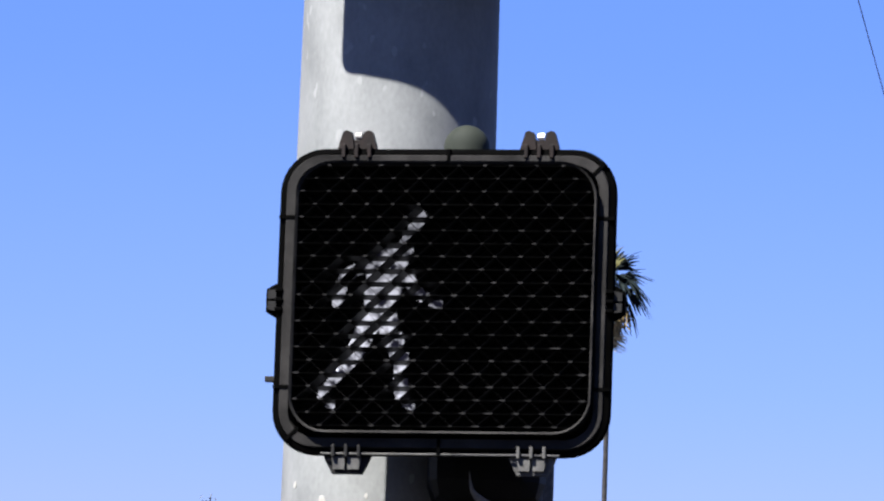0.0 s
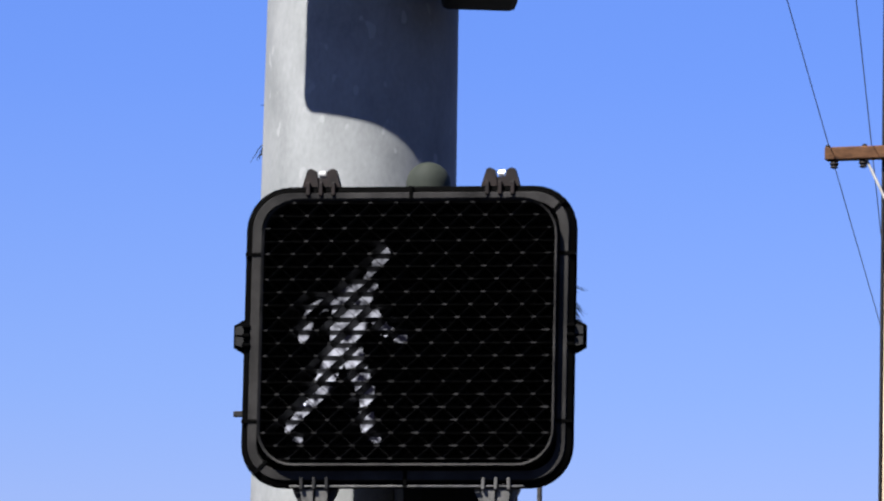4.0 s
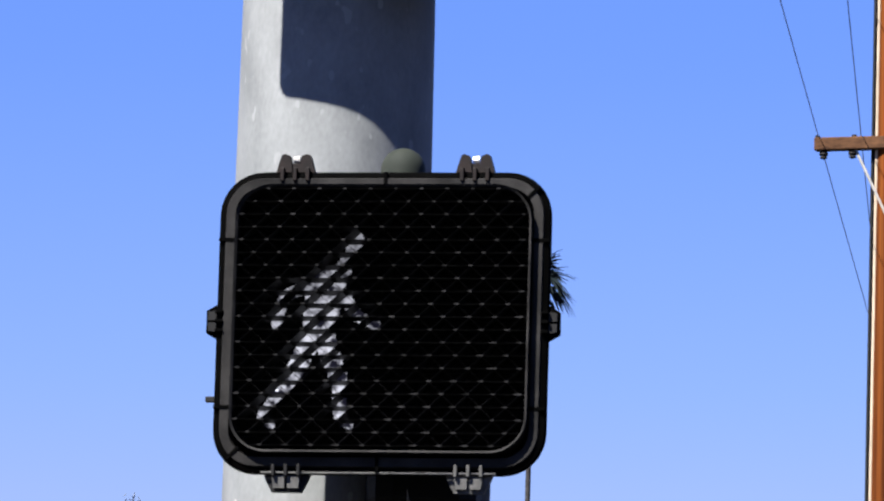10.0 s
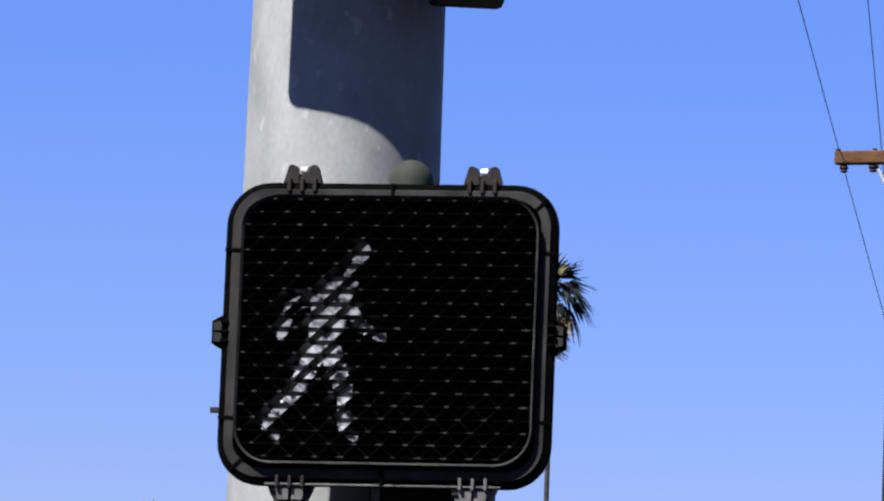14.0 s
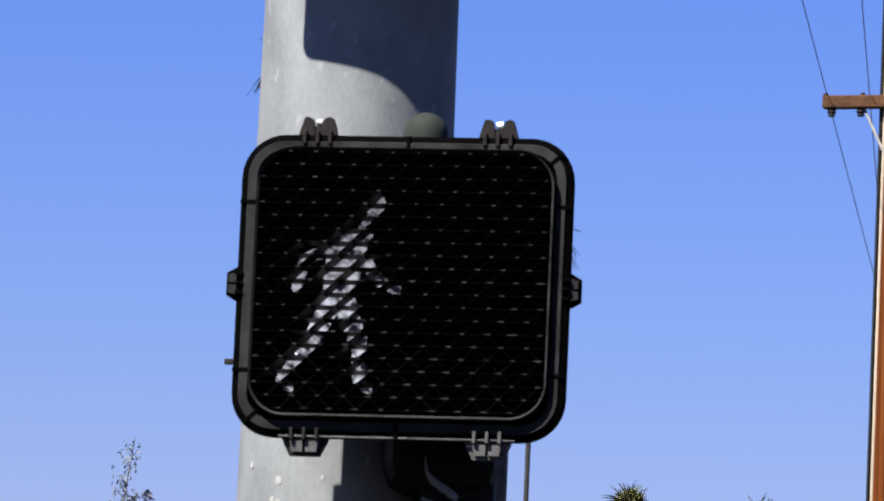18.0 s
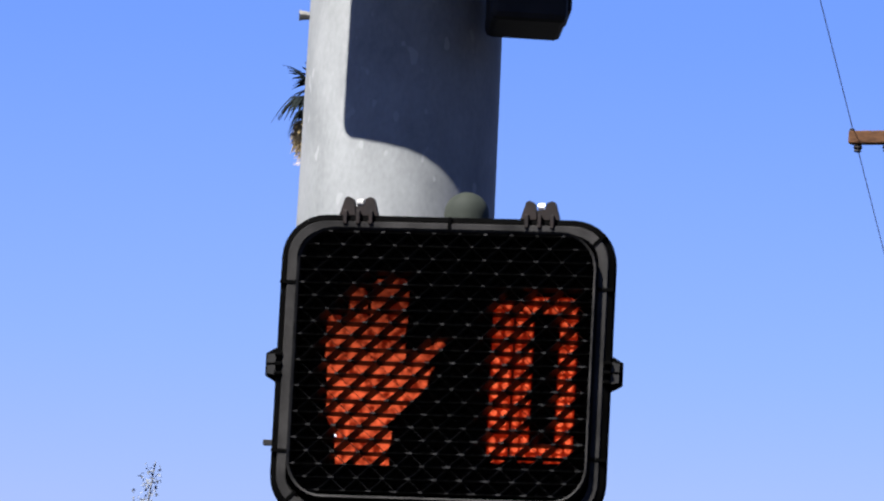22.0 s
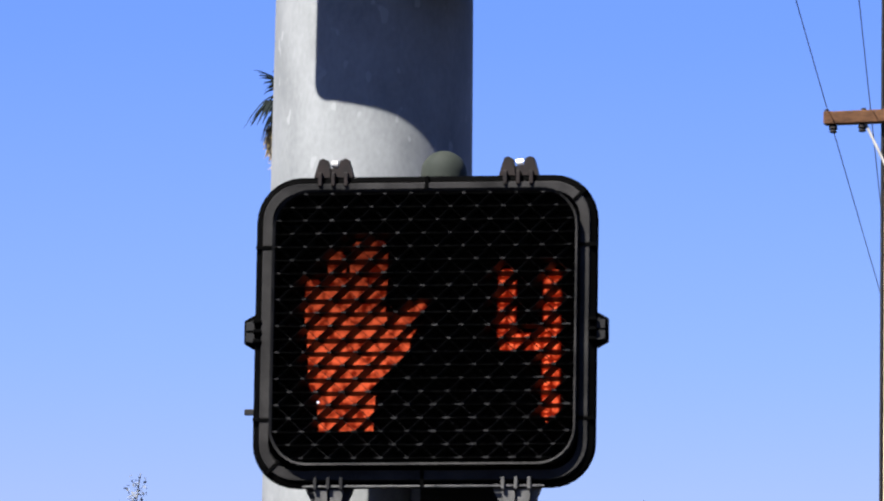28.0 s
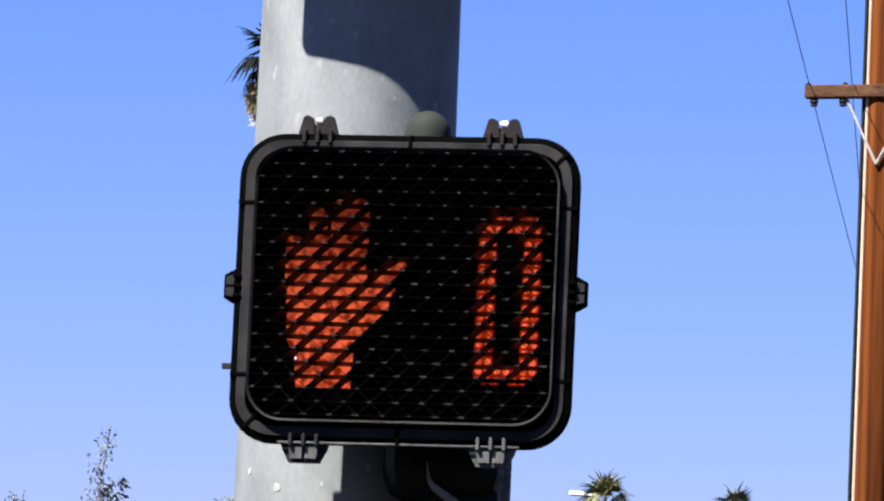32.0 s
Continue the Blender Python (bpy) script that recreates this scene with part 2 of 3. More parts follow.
STRIP_TONE = material("pale_pole_tone", (0.22, 0.175, 0.125), (0.34, 0.28, 0.21), 0.8, 0, 3, 30, 0.1, (1, 1, 0.3), gloss=0.1)
DRY_FROND = material("dry_palm_frond", (0.11, 0.078, 0.034), (0.34, 0.26, 0.135), 0.85, 0, 3, 20, 0.2, spread=0.6, gloss=0.1)
PALM_TRUNK = material("palm_trunk_bark", (0.010, 0.010, 0.011), (0.034, 0.031, 0.030), 0.9, 0, 4, 30, 0.5, (1, 1, 3), gloss=0.1)
BARK = material("grey_bark", (0.068, 0.074, 0.083), (0.12, 0.123, 0.13), 0.9, 0, 4, 30, 0.4, gloss=0.1)
# distance haze is put into this leaf colour as blue-grey
LEAF = material("hazed_blue_grey_leaf", (0.060, 0.070, 0.085), (0.120, 0.130, 0.145), 0.9, 0, 2, 20, 0.2, gloss=0.1)
GREEN_LEAF = material("dark_green_leaf", (0.012, 0.018, 0.010), (0.13, 0.14, 0.105), 0.8, 0, 2.5, 20, 0.2, gloss=0.1)
LAMP_WHITE = material("white_enamel", (0.78, 0.78, 0.76), (0.86, 0.86, 0.84), 0.4, 0, 4, 30, 0.05)
GROUND = material("asphalt", (0.011, 0.011, 0.011), (0.020, 0.0195, 0.019), 0.95, 0, 0.3, 14, 0.4, gloss=0.1)
CONCRETE = material("pavement_concrete", (0.07, 0.068, 0.064), (0.11, 0.107, 0.10), 0.9, 0, 1.5, 60, 0.3, gloss=0.1)
ORANGE = led("orange_diodes", (0.16, 0.009, 0.002), (0.88, 0.125, 0.045), 0.230, 95, 0.21)
DIGIT = led("orange_digit_diodes", (0.30, 0.022, 0.006), (0.92, 0.130, 0.046), 0.290, 95, 0.6)
DIGIT_GLOW = led("red_glow_between_diodes", (0.22, 0.008, 0.001), (0.42, 0.020, 0.004), 0.16, 95, 0.6)
WHITE = led("white_diodes", (0.012, 0.012, 0.024), (0.86, 0.87, 1.0), 0.205, 70, 0.35)
GLASS_RED = material("dark_red_lens", (0.02584, 0.002067, 0.002067), (0.04134, 0.003101, 0.003101), 0.2, 0, 30, 200, 0.05)


# ---- making meshes ----
def part(name, bm, mat, parent=None, label="", smooth=False):
    me = bpy.data.meshes.new(name)
    bmesh.ops.recalc_face_normals(bm, faces=bm.faces)
    bm.to_mesh(me)
    bm.free()
    me.materials.append(mat)
    if smooth:
        me.shade_smooth()
    ob = new(name, me)
    if parent:
        ob.parent = parent
    if label:
        tagged(ob, label)
    return ob


def thing(name, m, label, category, group="", kind=""):
    ob = new(name)
    ob.matrix_world = m
    return tagged(ob, label, category, group, kind)


def box(bm, lo, hi, bevel=0.0):
    c = [(a + b) / 2 for a, b in zip(lo, hi)]
    s = [b - a for a, b in zip(lo, hi)]
    made = bmesh.ops.create_cube(bm, size=1, matrix=Matrix.Translation(c) @ Matrix.Diagonal((*s, 1)))
    if bevel:
        edges = list({e for v in made["verts"] for e in v.link_edges})
        bmesh.ops.bevel(bm, geom=edges, offset=bevel, segments=2, profile=0.5, affect="EDGES")


def tube(bm, a, b, ra, rb, sides=10, caps=True):
    """A tapered round bar from a to b."""
    a, b = Vector(a), Vector(b)
    turn = (b - a).to_track_quat("Z", "Y").to_matrix()
    rings = []
    for c, r in ((a, ra), (b, rb)):
        rings.append([bm.verts.new(c + turn @ Vector((r * math.cos(2 * math.pi * i / sides), r * math.sin(2 * math.pi * i / sides), 0))) for i in range(sides)])
    for i in range(sides):
        j = (i + 1) % sides
        bm.faces.new((rings[0][i], rings[0][j], rings[1][j], rings[1][i]))
    if caps:
        bm.faces.new(rings[0][::-1])
        bm.faces.new(rings[1])


def lathe(bm, profile, centre=(0, 0, 0), sides=32, caps=True):
    """Rings of (radius, z) round the vertical through centre."""
    rings = []
    for r, z in profile:
        rings.append([bm.verts.new((centre[0] + r * math.cos(2 * math.pi * i / sides), centre[1] + r * math.sin(2 * math.pi * i / sides), centre[2] + z)) for i in range(sides)])
    for lo, hi in zip(rings, rings[1:]):
        for i in range(sides):
            j = (i + 1) % sides
            bm.faces.new((lo[i], lo[j], hi[j], hi[i]))
    if caps:
        bm.faces.new(rings[0][::-1])
        bm.faces.new(rings[-1])


def rounded(half_x, half_z, r, centre_z=0.0, steps=8):
    """The outline of a rounded rectangle in x and z."""
    out = []
    for cx, cz, start in ((half_x - r, half_z - r, 0), (-half_x + r, half_z - r, 90), (-half_x + r, -half_z + r, 180), (half_x - r, -half_z + r, 270)):
        for i in range(steps + 1):
            a = radians(start + 90 * i / steps)
            out.append((cx + r * math.cos(a), centre_z + cz + r * math.sin(a)))
    return out


def loft(bm, sections, closed=False, caps=(False, False)):
    """Skin over outlines [(y, [(x, z), ...]), ...]; closed joins the last to the first."""
    rings = [[bm.verts.new((x, y, z)) for x, z in outline] for y, outline in sections]
    pairs = list(zip(rings, rings[1:])) + ([(rings[-1], rings[0])] if closed else [])
    n = len(rings[0])
    for a, b in pairs:
        for i in range(n):
            j = (i + 1) % n
            bm.faces.new((a[i], a[j], b[j], b[i]))
    if caps[0]:
        bm.faces.new(rings[0][::-1])
    if caps[1]:
        bm.faces.new(rings[-1])


def slab(bm, outline, y0, y1):
    """A flat plate with the outline [(x, z), ...] between two depths."""
    loft(bm, [(y0, outline), (y1, outline)], caps=(True, True))


# ---- ground ----
bm = bmesh.new()
bmesh.ops.create_grid(bm, x_segments=24, y_segments=24, size=1500)
ground = tagged(part("ground", bm, GROUND), "dark grey asphalt ground reaching to the horizon", "ground", kind="structure")
bm = bmesh.new()
box(bm, (-0.7, -0.4, -0.1), (0.6, 1.0, 0.012), 0.006)
tagged(part("pavement", bm, CONCRETE), "grey concrete footing slab under the signal pole", "pavement", kind="structure")

# ---- the steel signal pole ----
POLE = Vector((-0.0675, 0.336, 0.012))


def pole_radius(z):
    return 0.1421 + 0.008 * (3.4 - z)


signal_pole = thing("signal_pole", Matrix.Translation(POLE), "thick round tapered galvanised steel signal pole, dull grey with pale flecks", "signal pole")
bm = bmesh.new()
lathe(bm, [(pole_radius(z), z) for z in (0.03, 1, 2, 2.6, 3.2, 4, 5.4, 6.6)], sides=96)
part("shaft", bm, GALVANISED, signal_pole, smooth=True)
bm = bmesh.new()
box(bm, (-0.25, -0.25, 0), (0.25, 0.25, 0.035), 0.006)
part("base_plate", bm, GALVANISED, signal_pole)
for ax in (-1, 1):
    for ay in (-1, 1):
        bm = bmesh.new()
        lathe(bm, [(0.024, 0.035), (0.024, 0.06), (0.012, 0.06), (0.012, 0.1)], (0.2 * ax, 0.2 * ay, 0), 6)
        part("anchor_bolt", bm, BOLT_STEEL, signal_pole)
bm = bmesh.new()
lathe(bm, [(0.15, 6.6), (0.15, 6.63), (0.09, 6.68), (0.02, 6.7)], sides=32)
part("cap", bm, GALVANISED, signal_pole)
bm = bmesh.new()
tube(bm, (-0.138, 0.0, 3.557), (-0.156, 0.0, 3.557), 0.005, 0.008, 8)
part("stud", bm, CAST_GREY, signal_pole, "small bright steel stud on the side")

fleck_rng = random.Random(4)
for turn, z, r in ((-150.5, 2.773, 0.0046), (-127.6, 2.747, 0.0056), (-128.3, 2.715, 0.0050), (-132.0, 2.720, 0.0036), (-133.8, 2.707, 0.0036),
                   (-101.5, 2.751, 0.0032), (-113.0, 2.690, 0.0030)):
    bm = bmesh.new()
    rim = []
    for i in range(11):
        a, k = 2 * math.pi * i / 11, r * fleck_rng.uniform(0.65, 1.15)
        rim.append((k * math.cos(a), 1.35 * k * math.sin(a)))
    slab(bm, rim, -0.0008, 0.0012)
    bmesh.ops.transform(bm, matrix=Matrix.Rotation(radians(turn + 90), 4, "Z") @ Matrix.Translation((0, -pole_radius(z), z)), verts=bm.verts)
    part("fleck", bm, FLECK, signal_pole, "pale fleck of dried spatter")

# ---- the pedestrian signal ----
HEAD = pose(0, 0, 3.0, 0, 0, -11.94)
ped = thing("pedestrian_signal", HEAD, "square black pedestrian signal with louvred display on a steel pole", "pedestrian signal")
RIM = (0.2361, 0.2150, 0.062, 0.0080)      # half width, half height, corner, middle height
FACE = -0.030                              # how far the frame stands before the lens
VIS = (0.2105, 0.190, 0.052, 0.0125)


def ring(shape, inset):
    hx, hz, r, cz = shape
    return rounded(hx - inset, hz - inset, max(0.004, r - inset), cz)


bm = bmesh.new()
loft(bm, [(0.033, ring(RIM, 0.0256)), (FACE + 0.0225, ring(RIM, 0.0254)), (FACE + 0.0225, ring(RIM, 0.004)), (FACE + 0.030, ring(RIM, 0.010)), (0.055, ring(RIM, 0.052)), (0.090, ring(RIM, 0.095))], caps=(True, True))
part("housing", bm, BLACK_PLASTIC, ped)

bm = bmesh.new()
loft(bm, [(FACE + 0.021, ring(RIM, 0.001)), (FACE + 0.010, ring(RIM, 0.0)), (FACE + 0.005, ring(RIM, 0.002)), (FACE + 0.0025, ring(RIM, 0.0084)), (FACE + 0.006, ring(RIM, 0.0091)), (FACE + 0.021, ring(RIM, 0.0093))], closed=True)
part("edge_band", bm, BAND_PLASTIC, ped, "black rounded outer edge of the frame")
bm = bmesh.new()
loft(bm, [(FACE + 0.021, ring(RIM, 0.0098)), (FACE + 0.003, ring(RIM, 0.0096)), (FACE, ring(RIM, 0.0110)),
          (FACE, ring(RIM, 0.0232)), (FACE + 0.006, ring(RIM, 0.0248)), (0.032, ring(RIM, 0.0250))], closed=True)
door = part("door_frame", bm, RIM_PLASTIC, ped, "faded black plastic frame round the display")

bm = bmesh.new()
DEEP = 0.043
loft(bm, [(0.032, ring(VIS, 0.0)), (-DEEP, ring(VIS, 0.0)), (-DEEP + 0.0030, ring(VIS, 0.0033)), (0.032, ring(VIS, 0.0034))], closed=True)
visor = part("visor", bm, RIM_PLASTIC, ped, "shallow black box visor round the louvres")

bm = bmesh.new()
slab(bm, ring(VIS, 0.0036), 0.0078, 0.0118)
part("display_lens", bm, LENS, ped, "dark flat display lens behind the louvres")

# louvres: straight strips with zigzag strips between them
PITCH, HALF, TOP, PHASE = 0.0182, 0.0182, 0.1964, -0.165
FRONT, BACK = -DEEP + 0.003, 0.0025
THICK = 0.0005


def width_at(z):
    """How far the visor's inside reaches to each side at that height."""
    hx, hz, r, cz = VIS
    hx, hz, r = hx - 0.0034, hz - 0.0034, r - 0.0034
    dz = abs(z - cz) - (hz - r)
    if dz <= 0:
        return hx
    return hx - r + math.sqrt(max(0.0, r * r - min(dz, r) ** 2))


def ribbon(points, thick):
    """A thin strip standing on edge along points (x, z)."""
    b = bmesh.new()
    sides = []
    for y in (FRONT, BACK):
        for s in (0.5, -0.5):
            sides.append([b.verts.new((x, y, z + s * thick)) for x, z in points])
    for i in range(len(points) - 1):
        for p, q in ((0, 1), (1, 3), (3, 2), (2, 0)):
            f = b.faces.new((sides[p][i], sides[p][i + 1], sides[q][i + 1], sides[q][i]))
            f.material_index = 1 if (p, q) == (0, 1) else 0
    b.faces.new((sides[0][0], sides[1][0], sides[3][0], sides[2][0]))
    b.faces.new((sides[0][-1], sides[2][-1], sides[3][-1], sides[1][-1]))
    return b


for k in range(21):
    z = TOP - PITCH * k
    w = width_at(z)
    part("straight_louvre", ribbon([(-w, z), (w, z)], THICK), LOUVRE, ped).data.materials.append(LOUVRE_EDGE)
    if k == 20:
        break
    lower = z - PITCH
    pts, i = [], -3
    limit = min(width_at(z), width_at(lower)) - 0.001
    while PHASE + HALF * i < limit:
        x = PHASE + HALF * i
        up = (i + k) % 2 == 0
        if x > -limit:
            pts.append((x, z - 0.0008 if up else lower + 0.0008))
        i += 1
    # the lowest rows get paler front edges
    part("zigzag_louvre", ribbon(pts, THICK * 1.4), LOUVRE, ped).data.materials.append(LOWER_EDGE if k >= 15 else ZIGZAG_EDGE)


# small plates, paler to stand in for sun glints on the joints
joints, glint_rng = bmesh.new(), random.Random(9)
for k in range(21):
    z = TOP - PITCH * k
    for i in range(-3, 22):
        x = PHASE + HALF * i
        if (i + k) % 2 == 0 and abs(x) < width_at(z) - 0.004:
            glint_size = 1.12 if z < -0.05 else 0.94
            k_x, k_z, tail = glint_rng.uniform(0.75, 1.2) * glint_size, glint_rng.uniform(0.75, 1.25) * glint_size, glint_rng.uniform(0.0, 1.6) * max(0.0, min(1.0, 0.4 + 3 * x - 3 * z))
            slab(joints, [(x + a * 0.0033 * k_x, z + c * 0.0013 * k_z) for a, c in ((-1 - tail, -0.3), (0, -1), (1, -0.4), (1, 0.4), (0, 1), (-1 - tail, 0.2))], FRONT - 0.0012, FRONT - 0.0002)
tagged(part("louvre_joints", joints, JOINT, ped, "paler joints where the louvres meet, sun glints put into their colour"), kind="stuff")


# latches round the frame
def latch(m, mat, big=1.0):
    """A hooked latch; z points away from the frame's edge, y to the back."""
    b = bmesh.new()
    k = big
    for s in (-1, 1):
        prong = [(s * 0.005 * k, 0.0), (s * 0.0275 * k, 0.0), (s * 0.0245 * k, 0.011), (s * 0.0205 * k, 0.0245), (s * 0.0155 * k, 0.0265), (s * 0.0085 * k, 0.0235), (s * 0.006 * k, 0.012)]
        slab(b, prong, 0.004, 0.019)
    slab(b, [(-0.0055 * k, 0.002), (0.0055 * k, 0.002), (0.0066 * k, 0.0135), (-0.0066 * k, 0.0135)], 0.007, 0.018)
    for x in (-0.018, 0.0, 0.018):
        box(b, (x * k - 0.0028, -0.003, -0.013), (x * k + 0.0028, 0.006, 0.006), 0.001)
    bmesh.ops.transform(b, matrix=m, verts=b.verts)
    return part("latch", b, mat, ped, "hooked plastic latch with steel screw")


def screw(m, parent, mat):
    b = bmesh.new()
    tube(b, (-0.0042, 0.012, 0.0195), (0.0050, 0.012, 0.0195), 0.0044, 0.0056, 12)
    bmesh.ops.transform(b, matrix=m, verts=b.verts)
    return part("screw", b, mat, parent)


def block_latch(m, mat, body, big=1.0):
    """A solid grooved latch: a dark tapered back, a face in two halves on it, three hooks over the frame."""
    b = bmesh.new()
    k = big
    slab(b, [(-0.033 * k, 0.0), (0.033 * k, 0.0), (0.030 * k, 0.008), (0.021 * k, 0.0255), (-0.021 * k, 0.0255), (-0.030 * k, 0.008)], 0.010, 0.021)
    for x in (-0.018, 0.0, 0.018):
        box(b, (x * k - 0.0024, -0.003, -0.013), (x * k + 0.0024, 0.006, 0.004), 0.001)
    bmesh.ops.transform(b, matrix=m, verts=b.verts)
    ob = part("latch", b, body, ped, "solid grooved plastic latch hooked over the frame")
    for s in (-1, 1):
        b = bmesh.new()
        slab(b, [(s * 0.0022 * k, 0.003), (s * 0.0205 * k, 0.003), (s * 0.0175 * k, 0.0205), (s * 0.0022 * k, 0.0205)], 0.004, 0.0097)
        bmesh.ops.transform(b, matrix=m, verts=b.verts)
        part("latch_face", b, mat, ob)
    return ob


TOPZ, LOWZ = RIM[3] + RIM[1], RIM[3] - RIM[1]
for x, steel in ((-0.1295, DULL_STEEL), (0.1265, BOLT_STEEL)):
    m = Matrix.Translation((x, FACE, TOPZ - 0.001))
    screw(m, latch(m, RUSTY), steel)
for x, body in ((-0.129, BLACK_PLASTIC), (0.129, LATCH_GREY)):
    m = Matrix.Translation((x, FACE, LOWZ + 0.001)) @ Matrix.Rotation(math.pi, 4, "Y")
    block_latch(m, LATCH_GREY, body)
for s in (-1, 1):
    m = Matrix.Translation((s * (RIM[0] - 0.002), FACE, 0.009)) @ Matrix.Rotation(s * math.pi / 2, 4, "Y")
    block_latch(m @ Matrix.Diagonal((1, 1, 0.66, 1)), BLACK_PLASTIC, BAND_PLASTIC, 0.75)

# seams across the frame
seams = [((-RIM[0] + 0.013, 0.125), 0), ((-RIM[0] + 0.013, -0.113), 0), ((RIM[0] - 0.013, 0.125), 0), ((RIM[0] - 0.013, -0.113), 0),
         ((0.0, TOPZ - 0.013), 90), ((0.2116, 0.194), 45), ((-0.2056, -0.178), 45), ((0.0, LOWZ + 0.013), 90)]
for (x, z), turn in seams:
    b = bmesh.new()
    box(b, (-0.0118, -0.0012, -0.0024), (0.0118, 0.006, 0.0024))
    bmesh.ops.transform(b, matrix=Matrix.Translation((x, FACE, z)) @ Matrix.Rotation(radians(-turn), 4, "Y"), verts=b.verts)
    part("seam", b, BAND_PLASTIC, ped, "dark narrow seam in the frame")
# added strip in two greys for light along the frame's lower edge
for x0, x1, mat in ((-0.165, 0.018, LATCH_GREY), (0.019, 0.168, DIM_EDGE)):
    b = bmesh.new()
    box(b, (x0, FACE + 0.0005, LOWZ + 0.0004), (x1, FACE + 0.004, LOWZ + 0.0034), 0.0008)
    part("lit_lower_edge", b, mat, ped, "thin lower edge with the light on it painted in grey")
b = bmesh.new()
box(b, (-0.250, FACE + 0.016, -0.104), (-0.2355, FACE + 0.024, -0.096), 0.001)
part("lug", b, BLACK_PLASTIC, ped)


# display pieces: each stands right behind the louvres while lit and inside the housing while dark
LIT, DARK = pose(-0.0003, 0.0017, 0.0002), pose(-0.0003, 0.040, 0.0002)
Y0, Y1 = 0.0030, 0.0050


def symbol(name, strokes, mat, label, low, cell=0.0018):
    """One flat piece of small square diodes under all the strokes (x0, z0, x1, z1, half width at each end)."""
    def covered(x, z):
        for x0, z0, x1, z1, w0, w1 in strokes:
            dx, dz = x1 - x0, z1 - z0
            t = max(0.0, min(1.0, ((x - x0) * dx + (z - z0) * dz) / (dx * dx + dz * dz)))
            if math.hypot(x - x0 - t * dx, z - z0 - t * dz) < w0 + (w1 - w0) * t:
                return z > low
        return False
    b = bmesh.new()
    corner = {}

    def at(i, k, y):
        if (i, k, y) not in corner:
            corner[i, k, y] = b.verts.new((i * cell, y, k * cell))
        return corner[i, k, y]
    lit = {(i, k) for i in range(-110, 10) for k in range(-80, 90) if covered((i + 0.5) * cell, (k + 0.5) * cell)}
    for i, k in sorted(lit):
        b.faces.new((at(i, k, Y0), at(i + 1, k, Y0), at(i + 1, k + 1, Y0), at(i, k + 1, Y0)))
        for di, dk, p, q in ((-1, 0, (i, k + 1), (i, k)), (1, 0, (i + 1, k), (i + 1, k + 1)), (0, -1, (i, k), (i + 1, k)), (0, 1, (i + 1, k + 1), (i, k + 1))):
            if (i + di, k + dk) not in lit:
                b.faces.new((at(*p, Y0), at(*p, Y1), at(*q, Y1), at(*q, Y0)))
    return part(name, b, mat, ped, label)


stop_symbol = symbol("stop_symbol", [
    (-0.112, -0.140, -0.112, -0.050, 0.037, 0.041), (-0.116, -0.045, -0.113, 0.030, 0.050, 0.055), (-0.092, -0.045, -0.052, -0.004, 0.031, 0.027),
    (-0.062, -0.012, -0.010, 0.042, 0.025, 0.009), (-0.158, 0.02, -0.160, 0.074, 0.0125, 0.0115), (-0.130, 0.02, -0.128, 0.112, 0.0135, 0.0125),
    (-0.099, 0.02, -0.096, 0.125, 0.0135, 0.0125), (-0.072, 0.02, -0.070, 0.126, 0.0125, 0.0125)], ORANGE, "glowing orange upraised palm of diodes", -0.1255)
walk_symbol = symbol("walk_symbol", [
    (-0.049, 0.124, -0.046, 0.130, 0.012, 0.012), (-0.066, 0.090, -0.054, 0.112, 0.007, 0.006), (-0.096, 0.072, -0.060, 0.088, 0.011, 0.010), (-0.098, 0.060, -0.098, 0.000, 0.017, 0.019),
    (-0.075, 0.066, -0.090, 0.000, 0.018, 0.019), (-0.104, 0.068, -0.145, 0.050, 0.009, 0.008), (-0.145, 0.050, -0.155, 0.010, 0.008, 0.007),
    (-0.066, 0.058, -0.040, 0.022, 0.009, 0.008), (-0.040, 0.022, -0.014, 0.010, 0.008, 0.007), (-0.102, -0.005, -0.134, -0.072, 0.016, 0.011),
    (-0.134, -0.072, -0.170, -0.122, 0.011, 0.009), (-0.170, -0.124, -0.158, -0.134, 0.007, 0.005), (-0.087, -0.008, -0.066, -0.062, 0.016, 0.012),
    (-0.063, -0.062, -0.060, -0.122, 0.011, 0.009), (-0.060, -0.126, -0.046, -0.134, 0.007, 0.005)], WHITE, "glowing white striding figure of diodes", -0.147)


def segment(x0, z0, x1, z1, w=0.0125, lift=0.0):
    """A bar of the countdown with cut corners."""
    b = bmesh.new()
    lo_x, hi_x, lo_z, hi_z, c = min(x0, x1) - w, max(x0, x1) + w, min(z0, z1) - w, max(z0, z1) + w, 0.0095
    o = [(lo_x + c, lo_z), (hi_x - c, lo_z), (hi_x, lo_z + c), (hi_x, hi_z - c), (hi_x - c, hi_z), (lo_x + c, hi_z), (lo_x, hi_z - c), (lo_x, lo_z + c)]
    slab(b, o, Y0 - lift, Y1 - lift)
    ground_faces = set(b.faces)
    across, along = (hi_x - lo_x, hi_z - lo_z)
    n_x, n_z = max(2, round(across / 0.0125)), max(2, round(along / 0.0125))
    for i in range(n_x):
        for k in range(n_z):
            x, z = lo_x + across * (i + 0.5) / n_x, lo_z + along * (k + 0.5) / n_z
            if min(x - lo_x, hi_x - x) + min(z - lo_z, hi_z - z) > c + 0.001:
                tube(b, (x, Y0 - lift, z), (x, Y0 - lift - 0.0003, z), 0.0047, 0.0047, 8)
    for face in b.faces:
        face.material_index = 0 if face in ground_faces else 1
    bar = part("digit_segment", b, DIGIT_GLOW, ped, "glowing orange countdown bar of round diodes")
    bar.data.materials.append(DIGIT)
    return bar


